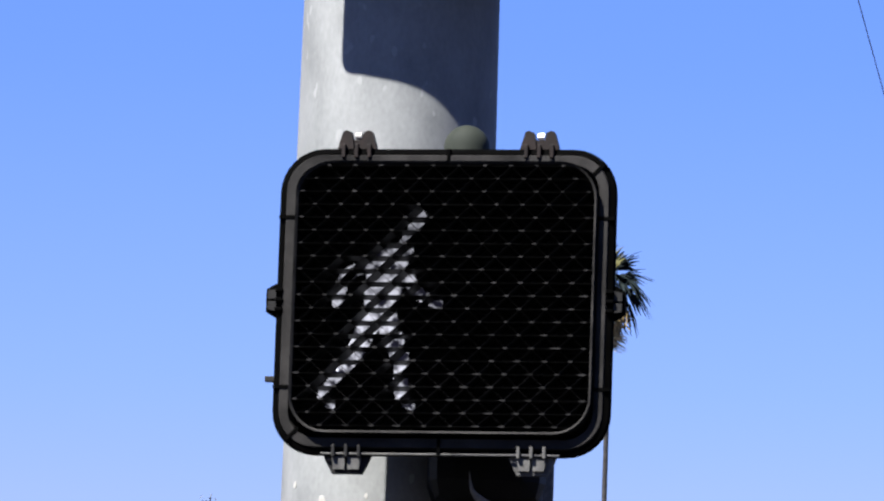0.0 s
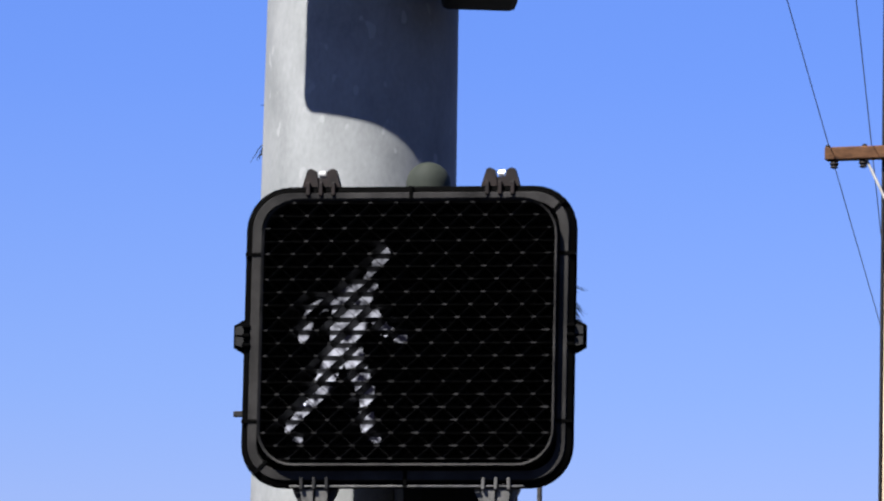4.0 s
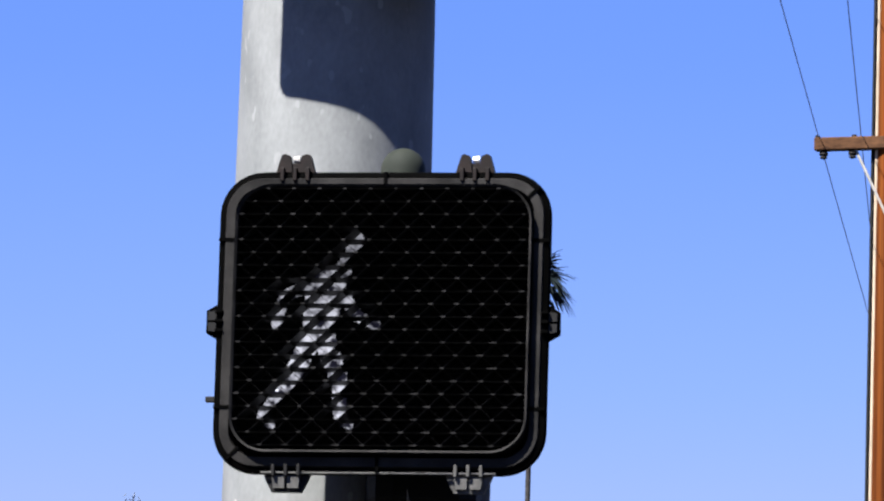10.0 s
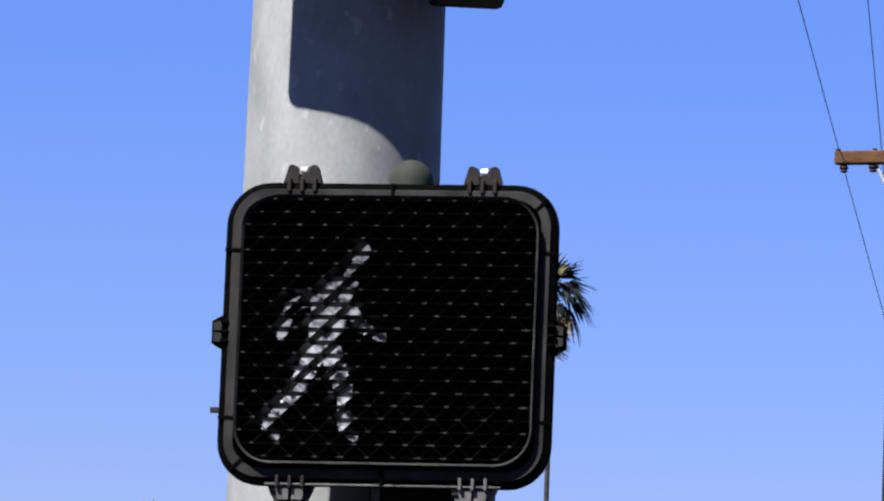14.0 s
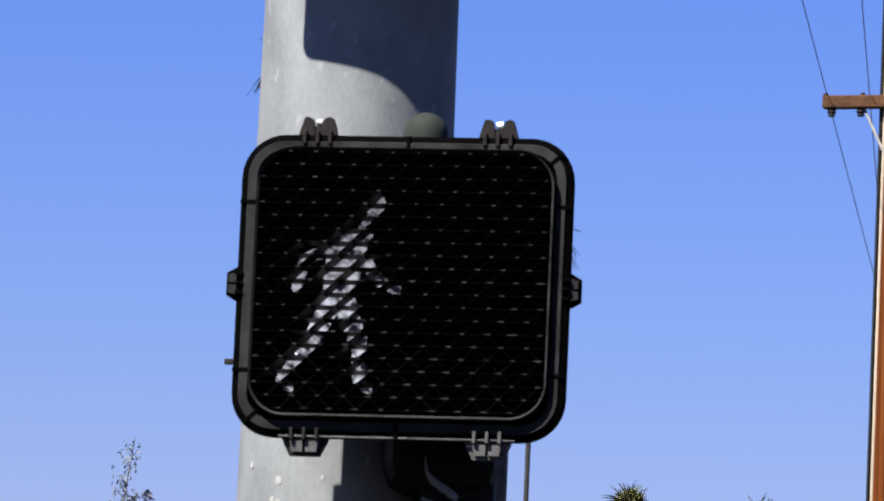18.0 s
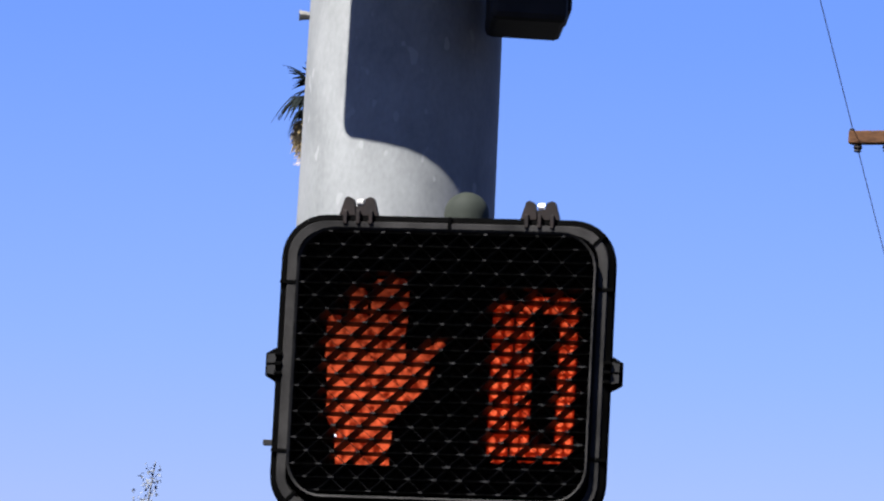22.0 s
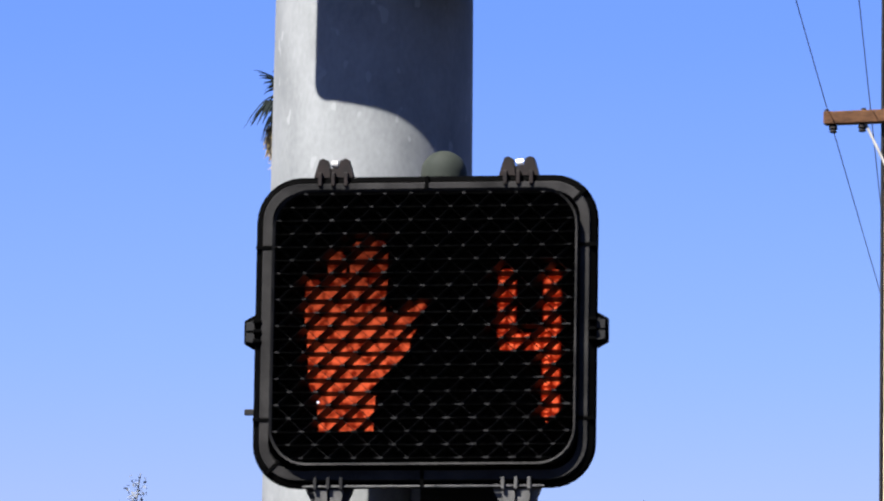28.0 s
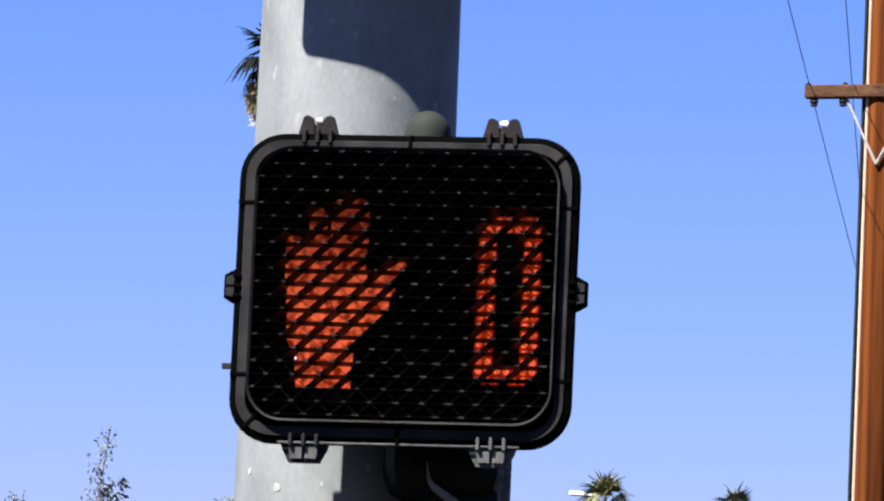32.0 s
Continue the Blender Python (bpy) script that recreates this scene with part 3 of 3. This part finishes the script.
L, R, T, M, B = 0.1085, 0.1705, 0.105, -0.004, -0.103
SEG = {"a": segment(L + 0.007, T, R, T), "g": segment(L + 0.009, M, R, M), "d": segment(L + 0.014, B, R, B),
       "f": segment(L, T - 0.020, L, M, lift=0.0004), "b": segment(R, T - 0.020, R, M, lift=0.0004),
       "e": segment(L, M, L, B, lift=0.0008), "c": segment(R, M, R, B, lift=0.0008),
       "x": segment(0.078, T - 0.009, 0.078, M, 0.0145), "y": segment(0.078, M, 0.078, B, 0.0145, 0.0004)}
DIGITS = {0: "abcdef", 1: "bc", 2: "abged", 3: "abgcd", 4: "fgbc", 5: "afgcd", 6: "afgecd", 7: "abc", 8: "abcdefg", 9: "abcdfg"}
# a painted sun glint: one small bright cube before the louvres
b = bmesh.new()
box(b, (-0.1445, -0.0405, -0.0925), (-0.1415, -0.0375, -0.0895))
part("glint_speck", b, BOLT_STEEL, ped, "tiny bright speck standing in for a sun glint on a louvre")

# ---- mounts behind the pedestrian signal ----
mount = thing("signal_mount", pose(0, 0, 0), "black cast mount clamping the pedestrian signal to the pole", "mount")
bm = bmesh.new()
lathe(bm, [(0.032, -0.17)] + [(0.032 * math.cos(radians(a)), 0.031 * math.sin(radians(a))) for a in (0, 15, 30, 45, 60, 75, 86)], (0.025, 0.125, 3.254), 28)
part("upright", bm, CAP_GREEN, mount, "dull green-grey round upright with a domed cap", True)
bm = bmesh.new()
box(bm, (-0.012, 0.10, 2.745), (0.152, 0.30, 2.95), 0.035)
box(bm, (0.04, 0.13, 2.45), (0.150, 0.30, 2.80), 0.02)
part("hub", bm, LENS, mount, "black cast hub")
# ribs toned grey to stand in for the sunlit streaks on the hub
for pts in ([(0.043, 2.790, 0.0008), (0.0445, 2.776, 0.0016), (0.047, 2.764, 0.0032), (0.055, 2.754, 0.0056), (0.067, 2.746, 0.0062), (0.079, 2.738, 0.0066), (0.091, 2.729, 0.0050)],
            [(0.040, 2.729, 0.0020), (0.049, 2.724, 0.0042), (0.062, 2.718, 0.0055), (0.076, 2.712, 0.0058), (0.090, 2.704, 0.0050)]):
    bm = bmesh.new()
    for (xa, za, ra), (xb, zb, rb) in zip(pts, pts[1:]):
        tube(bm, (xa, 0.095, za), (xb, 0.095, zb), ra, rb * 0.9, 8)
    part("lit_rib", bm, CAST_GREY, mount, "curved rib in a grey that stands for sunlight catching it")
bm = bmesh.new()
box(bm, (0.150, 0.20, 2.35), (0.167, 0.32, 2.90), 0.004)
part("side_plate", bm, CAST_GREY, mount, "grey metal plate")
for z in (3.12, 2.90):
    bm = bmesh.new()
    box(bm, (-0.03, 0.05, z - 0.02), (0.06, 0.24, z + 0.02), 0.006)
    part("arm", bm, BLACK_PLASTIC, mount)

# ---- the unseen vehicle signal above, added to shade the pole, and its mounting box ----
terminal = thing("terminal_box", pose(0.101, 0.17, 3.534), "black metal terminal box fixed to the pole", "terminal box")
bm = bmesh.new()
box(bm, (-0.058, -0.075, 0.0), (0.052, 0.075, 0.62), 0.01)
part("body", bm, BLACK_PLASTIC, terminal)
bm = bmesh.new()
box(bm, (0.0525, -0.06, 0.02), (0.058, 0.06, 0.60), 0.002)
part("cover", bm, BLACK_PLASTIC, terminal)
bm = bmesh.new()
box(bm, (-0.08, 0.0, 0.2), (-0.0585, 0.08, 0.26), 0.004)
part("strap", bm, BLACK_PLASTIC, terminal)

SIG = pose(-0.3275, 0.036, 3.682, 0, 0, -11.94)
veh = thing("traffic_signal", SIG, "unseen black three-section traffic signal above, added to shade the pole and terminal box", "traffic signal")
# outline fits the pole's shadow edge; right side widened to block sky light
outline = [(-0.030, 1.25), (-0.030, 0.050), (-0.0285, 0.038), (-0.0245, 0.028), (-0.018, 0.0195), (-0.009, 0.0125)]
for k in range(9):
    x = 0.002 + 0.148 * k / 8
    outline.append((x, 0.112 - math.sqrt(0.12 ** 2 - (x - 0.054) ** 2) + 0.0042 * max(0.0, 1 - x / 0.06)))
outline += [(0.155, 0.045), (0.22, 0.045), (0.24, -0.008), (0.60, -0.008), (0.60, 1.25)]
bm = bmesh.new()
slab(bm, outline, 0.0, 0.0025)
part("shading_plate", bm, BLACK_PLASTIC, veh)
for k in range(3):
    low = 0.30 + 0.31 * k
    bm = bmesh.new()
    box(bm, (0.135, -0.10, low), (0.435, -0.002, low + 0.305), 0.012)
    section = part("section", bm, BLACK_PLASTIC, veh)
    bm = bmesh.new()
    tube(bm, (0.285, -0.104, low + 0.152), (0.285, -0.1005, low + 0.152), 0.125, 0.125, 28)
    part("lens", bm, GLASS_RED, section)
    bm = bmesh.new()
    n = 24
    inner, outer = [], []
    for i in range(n + 1):
        a = radians(-50 + 280 * i / n)
        for store, r in ((inner, 0.13), (outer, 0.133)):
            store.append([bm.verts.new((0.285 + r * math.cos(a), y, low + 0.152 + r * math.sin(a))) for y in (-0.101, -0.101 - 0.17 * (0.45 + 0.55 * math.sin(radians(180 * i / n))))])
    for i in range(n):
        bm.faces.new((inner[i][0], inner[i + 1][0], inner[i + 1][1], inner[i][1]))
        bm.faces.new((outer[i][0], outer[i][1], outer[i + 1][1], outer[i + 1][0]))
        bm.faces.new((inner[i][1], inner[i + 1][1], outer[i + 1][1], outer[i][1]))
    part("visor", bm, BLACK_PLASTIC, section)
for z in (0.35, 1.10):
    bm = bmesh.new()
    box(bm, (0.20, 0.0027, z - 0.02), (0.28, 0.22, z + 0.035), 0.004)
    part("bracket", bm, BLACK_PLASTIC, veh)

# ---- the wooden utility pole and its cables ----
UX = 4.925
utility = thing("utility_pole", pose(UX, 35.0, 0.0), "reddish-brown wooden utility pole with a crossarm", "utility pole")
bm = bmesh.new()
lathe(bm, [(0.1335 - 0.0008 * z, z) for z in (0, 3, 6, 8, 9, 10, 11, 12, 13)], sides=40)
part("shaft", bm, WOOD_POLE, utility, smooth=True)
ARM_Z = 9.970
ARM_TURN = Matrix.Rotation(radians(-20), 4, "Z")  # the crossarm's right end stands nearer the road
bm = bmesh.new()
box(bm, (-0.523, -0.152, ARM_Z - 0.044), (0.60, -0.066, ARM_Z + 0.044), 0.006)
bmesh.ops.transform(bm, matrix=ARM_TURN, verts=bm.verts)
crossarm = part("crossarm", bm, ARM_WOOD, utility, "weathered wooden crossarm")
for x in (-0.462, -0.255, 0.235, 0.50):
    bm = bmesh.new()
    lathe(bm, [(0.016, -0.043), (0.028, -0.056), (0.032, -0.073), (0.020, -0.083), (0.028, -0.096), (0.012, -0.104)], (x, -0.109, ARM_Z), 14)
    bmesh.ops.transform(bm, matrix=ARM_TURN, verts=bm.verts)
    part("insulator", bm, INSULATOR, crossarm)
for x in (-0.478, -0.215):
    bm = bmesh.new()
    lathe(bm, [(0.018, 0.043), (0.018, 0.062), (0.008, 0.066)], (x - 0.03, -0.109, ARM_Z), 12)
    bmesh.ops.transform(bm, matrix=ARM_TURN, verts=bm.verts)
    part("cable_clamp", bm, INSULATOR, crossarm)
for x in (-0.235, 0.235):
    bm = bmesh.new()
    top = ARM_TURN @ Vector((x, -0.110, ARM_Z - 0.04))
    tube(bm, top, (-0.05, -0.142, 9.452), 0.010, 0.010, 6)
    part("brace", bm, BRACE_STEEL, utility, "pale flat steel brace")
for z in (8.858, 8.121, 7.385):
    bm = bmesh.new()
    tube(bm, (0.11, 0, z), (0.30, 0, z), 0.011, 0.011, 8)
    part("step_bolt", bm, WIRE, utility)
bm = bmesh.new()
tube(bm, (-0.1455, -0.03, 0.0), (-0.1355, -0.03, 12.8), 0.0118, 0.0118, 8)
part("ground_wire", bm, BLACK_PLASTIC, utility)
# a pale strip up the pole beside the ground wire
bm = bmesh.new()
tube(bm, (-0.1205, -0.058, 0.0), (-0.1105, -0.055, 12.8), 0.0125, 0.0125, 8)
part("pale_strip", bm, STRIP_TONE, utility, "pale narrow strip along the pole")
bm = bmesh.new()
tube(bm, (-0.02, -0.12, 11.03), (-0.02, -0.14, 11.03), 0.02, 0.02, 10)
part("bolt_head", bm, WIRE, utility)


def cable(points, r=0.0035):
    c = bpy.data.curves.new("overhead_cable", "CURVE")
    c.dimensions, c.bevel_depth, c.bevel_resolution = "3D", r, 1
    s = c.splines.new("POLY")
    s.points.add(len(points) - 1)
    for q, p in zip(s.points, points):
        q.co = (*p, 1)
    c.materials.append(WIRE)
    return tagged(new("overhead_cable", c), "thin dark overhead cable strung past the utility pole", "cable", "overhead cables")


def strung(x, z, slope, y0=-40.0, y1=90.0):
    """A cable with a slight sag between far poles, through (x, 34.8, z)."""
    pts = []
    for i in range(40):
        y = y0 + (y1 - y0) * i / 39
        pts.append((x + slope * (y - 34.8), y, z + 0.00012 * (y - 34.8) ** 2))
    return cable(pts)


strung(4.368, ARM_Z + 0.068, 0.166)
strung(4.678, ARM_Z + 0.068, 0.138)
strung(4.775, 10.86, 0.128)

# ---- palms ----
rng = random.Random(5)


def frond_mesh(name, mat, blades, droop, length, broad=1.0):
    """A fan leaf along +x: a stalk and thin folded blades that bend down at their tips."""
    b = bmesh.new()
    tube(b, (0, 0, 0), (0.42 * length, 0, 0.03), 0.012, 0.008, 5)
    for i in range(blades):
        a = radians(-72 + 144 * i / (blades - 1)) + rng.uniform(-0.05, 0.05)
        reach = length * (0.58 - 0.16 * abs(math.sin(a))) * rng.uniform(0.85, 1.1)
        way, side = Vector((math.cos(a), math.sin(a), 0)), Vector((-math.sin(a), math.cos(a), 0))
        root = Vector((0.42 * length, 0, 0.03))
        left, right, mid = [], [], []
        for s, half in ((0.0, 0.010), (0.45, 0.026), (0.8, 0.016), (1.0, 0.003)):
            p = root + way * reach * s * (1 - 0.18 * droop * s) - Vector((0, 0, 1)) * droop * reach * s ** 2.2
            half *= length * broad
            left.append(b.verts.new(p + side * half))
            right.append(b.verts.new(p - side * half))
            mid.append(b.verts.new(p + Vector((0, 0, -0.012 * length))))
        for k in range(3):
            b.faces.new((left[k], left[k + 1], mid[k + 1], mid[k]))
            b.faces.new((mid[k], mid[k + 1], right[k + 1], right[k]))
    me = bpy.data.meshes.new(name)
    b.to_mesh(me)
    b.free()
    me.materials.append(mat)
    return me


SHADED = [frond_mesh("frond", FROND, 10, d, 1.0, 1.5) for d in (0.5, 1.0, 1.5)]
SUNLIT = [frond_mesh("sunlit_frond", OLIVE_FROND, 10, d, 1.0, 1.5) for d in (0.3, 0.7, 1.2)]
OLD = [frond_mesh("dry_frond", DRY_FROND, 11, d, 1.0, 1.3) for d in (0.5, 1.0)]


def leaf_on(palm, me, name, x, z, turn, up, roll, size):
    ob = new(name, me)
    ob.parent = palm
    ob.matrix_basis = Matrix.Translation((x, 0, z)) @ Matrix.Rotation(turn, 4, "Z") @ Matrix.Rotation(radians(-up), 4, "Y") @ Matrix.Rotation(roll, 4, "X") @ Matrix.Diagonal((size, size, size, 1))


def fan_palm(x, y, top, size, trunk, fresh, old, skirt, olive, wide, label):
    """A tall fan palm: crown round height top with leaves size long, a skirt of dry leaves below it; olive: share of
    leaves in the painted sunlit tone.
    """
    palm = thing("fan_palm", pose(x, y, 0), label, "palm tree", "palms")
    b = bmesh.new()
    steps = 30
    lathe(b, [(trunk * (1.5 - 0.5 * i / steps) * (1.0 + 0.05 * (i % 2)), top * i / steps) for i in range(steps + 1)], sides=14)
    part("trunk", b, PALM_TRUNK, palm, smooth=True)
    for i in range(fresh):
        s = i / (fresh - 1)
        # sunlit tone mostly near the crown's top, shaded tone further out
        kind = SUNLIT if rng.random() < olive * (1.7 - 1.6 * s) else SHADED
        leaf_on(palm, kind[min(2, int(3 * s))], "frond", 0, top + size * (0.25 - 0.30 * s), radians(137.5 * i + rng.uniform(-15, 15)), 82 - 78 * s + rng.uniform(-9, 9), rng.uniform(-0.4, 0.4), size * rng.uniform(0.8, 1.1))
    for i in range(old):
        s = i / (old - 1)
        leaf_on(palm, OLD[i % 2], "dry_frond", 0, top + size * 0.10 - (skirt - 0.5 * size) * s, radians(137.5 * i + rng.uniform(-20, 20)), -(46 + 34 * s + rng.uniform(-8, 8)), rng.uniform(-0.6, 0.6), size * wide * rng.uniform(0.75, 1.05))
    return palm


fan_palm(6.04, 91.0, 18.02, 0.76, 0.036, 26, 34, 0.74, 0.30, 0.9, "tall thin fan palm with a green crown and some dry leaves")
fan_palm(1.475, 66.0, 15.74, 0.58, 0.045, 16, 36, 0.54, 0.0, 1.15, "tall fan palm with dark fronds and tan dry leaves")
fan_palm(11.69, 141.0, 19.89, 0.78, 0.10, 30, 50, 1.2, 0.8, 1.0, "distant fan palm with an olive crown and tan dry leaves")
fan_palm(14.74, 141.0, 19.88, 0.64, 0.09, 26, 44, 1.0, 0.55, 1.0, "distant smaller fan palm with olive and dark fronds")

# ---- the distant street lamp ----
lamp = thing("street_lamp", pose(11.80, 144.0, 0), "distant street lamp with a white luminaire", "street lamp")
bm = bmesh.new()
lathe(bm, [(0.09, 0), (0.05, 20.44)], sides=12)
part("pole", bm, GALVANISED, lamp)
bm = bmesh.new()
tube(bm, (0, 0, 20.42), (-0.45, 0, 20.56), 0.03, 0.03, 8)
part("arm", bm, GALVANISED, lamp)
bm = bmesh.new()
box(bm, (-0.74, -0.11, 20.53), (-0.20, 0.11, 20.63), 0.03)
part("luminaire", bm, LAMP_WHITE, lamp, "white enamelled lamp head")


# ---- thin distant trees ----
def thin_tree(x, y, top, spread, seed, label, clumps=(), leaf=LEAF):
    """A tall sparse tree: trunk, limbs and thin scattered clumps of leaves."""
    r = random.Random(seed)
    tree = thing("tree", pose(x, y, 0), label, "tree", "thin trees")
    trunk, leaves = bmesh.new(), bmesh.new()
    bend = [Vector((0, 0, 0))]
    for i in range(1, 15):
        bend.append(Vector((r.uniform(-0.10, 0.10) * spread, r.uniform(-0.1, 0.1) * spread, top * i / 14)))
    for i in range(14):
        tube(trunk, bend[i], bend[i + 1], 0.22 * (1 - i / 14.2) + 0.008, 0.22 * (1 - (i + 1) / 14.2) + 0.008, 7, False)
    for k in range(120):
        s = 0.30 + 0.69 * (k / 120)
        f = s * 14
        i = min(13, int(f))
        root = bend[i].lerp(bend[i + 1], f - i)
        a = r.uniform(0, 2 * math.pi)
        reach = spread * (1.02 - s) ** 0.8 * r.uniform(0.5, 1.2) + 0.12
        tip = root + Vector((math.cos(a) * reach, math.sin(a) * reach, reach * r.uniform(0.3, 1.0)))
        tube(trunk, root, tip, 0.014, 0.004, 4, False)
        for c in range(6):
            p = root.lerp(tip, r.uniform(0.35, 1.0))
            for q in range(2):
                o = p + Vector([r.gauss(0, 0.09) for _ in range(3)])
                u, v = Vector([r.gauss(0, 1) for _ in range(3)]).normalized() * 0.046, Vector([r.gauss(0, 1) for _ in range(3)]).normalized() * 0.032
                leaves.faces.new([leaves.verts.new(o + d) for d in (u, v, -u, -v)])
    for dx, z, size, count in clumps:
        for _ in range(count):
            o = Vector((dx + r.gauss(0, size), r.gauss(0, size), z + r.gauss(0, size)))
            u, v = Vector([r.gauss(0, 1) for _ in range(3)]).normalized() * 0.07, Vector([r.gauss(0, 1) for _ in range(3)]).normalized() * 0.05
            leaves.faces.new([leaves.verts.new(o + d) for d in (u, v, -u, -v)])
    part("trunk", trunk, BARK, tree)
    part("crown", leaves, leaf, tree)
    return tree


thin_tree(-0.12, 121.0, 18.62, 1.5, 3, "tall sparse grey tree with thin upright top", ((0.20, 17.24, 0.15, 80), (0.42, 17.44, 0.06, 20)))
thin_tree(-1.65, 124.0, 17.6, 2.6, 8, "sparse grey tree with a broad thin crown")
thin_tree(2.30, 128.0, 17.8, 1.5, 11, "leafy green tree top beside the steel pole",
          ((0.34, 17.86, 0.12, 200), (0.10, 17.70, 0.12, 200), (-0.14, 17.74, 0.10, 140), (-0.40, 17.70, 0.11, 160), (-0.62, 17.62, 0.12, 160), (0.5, 17.66, 0.14, 200)), GREEN_LEAF)


# ---- what changes on the display ----
def switched(ob, spans):
    """Brings a display piece to the lens over the spans (from, to), and back into the housing between them."""
    rows, state = [], any(a <= 0 < z for a, z in spans)
    rows.append((0, LIT if state else DARK))
    for a, z in spans:
        for t, on in ((a, True), (z, False)):
            if 0 < t < 32:
                k = round(t * 30)
                rows.append((k / 30, DARK if on else LIT))
                rows.append(((k + 1) / 30, LIT if on else DARK))
                state = on
    rows.append((32, LIT if state else DARK))
    walk(ob, rows)


def motions():
    switched(walk_symbol, [(-1, 19.05)])
    switched(stop_symbol, [(19.05, 19.15)] + [(19.65 + k, 20.15 + k) for k in range(11)] + [(30.65, 33)])
    shown = [(12, 19.65, 20.05)] + [(11 - k, 20.05 + k, 21.05 + k) for k in range(11)] + [(0, 31.05, 33)]
    for key, ob in SEG.items():
        spans = []
        for n, a, z in shown:
            lit = n >= 10 if key in "xy" else key in DIGITS[n % 10]
            if lit and spans and abs(spans[-1][1] - a) < 0.01:
                spans[-1] = (spans[-1][0], z)
            elif lit:
                spans.append((a, z))
        switched(ob, spans)


motions()
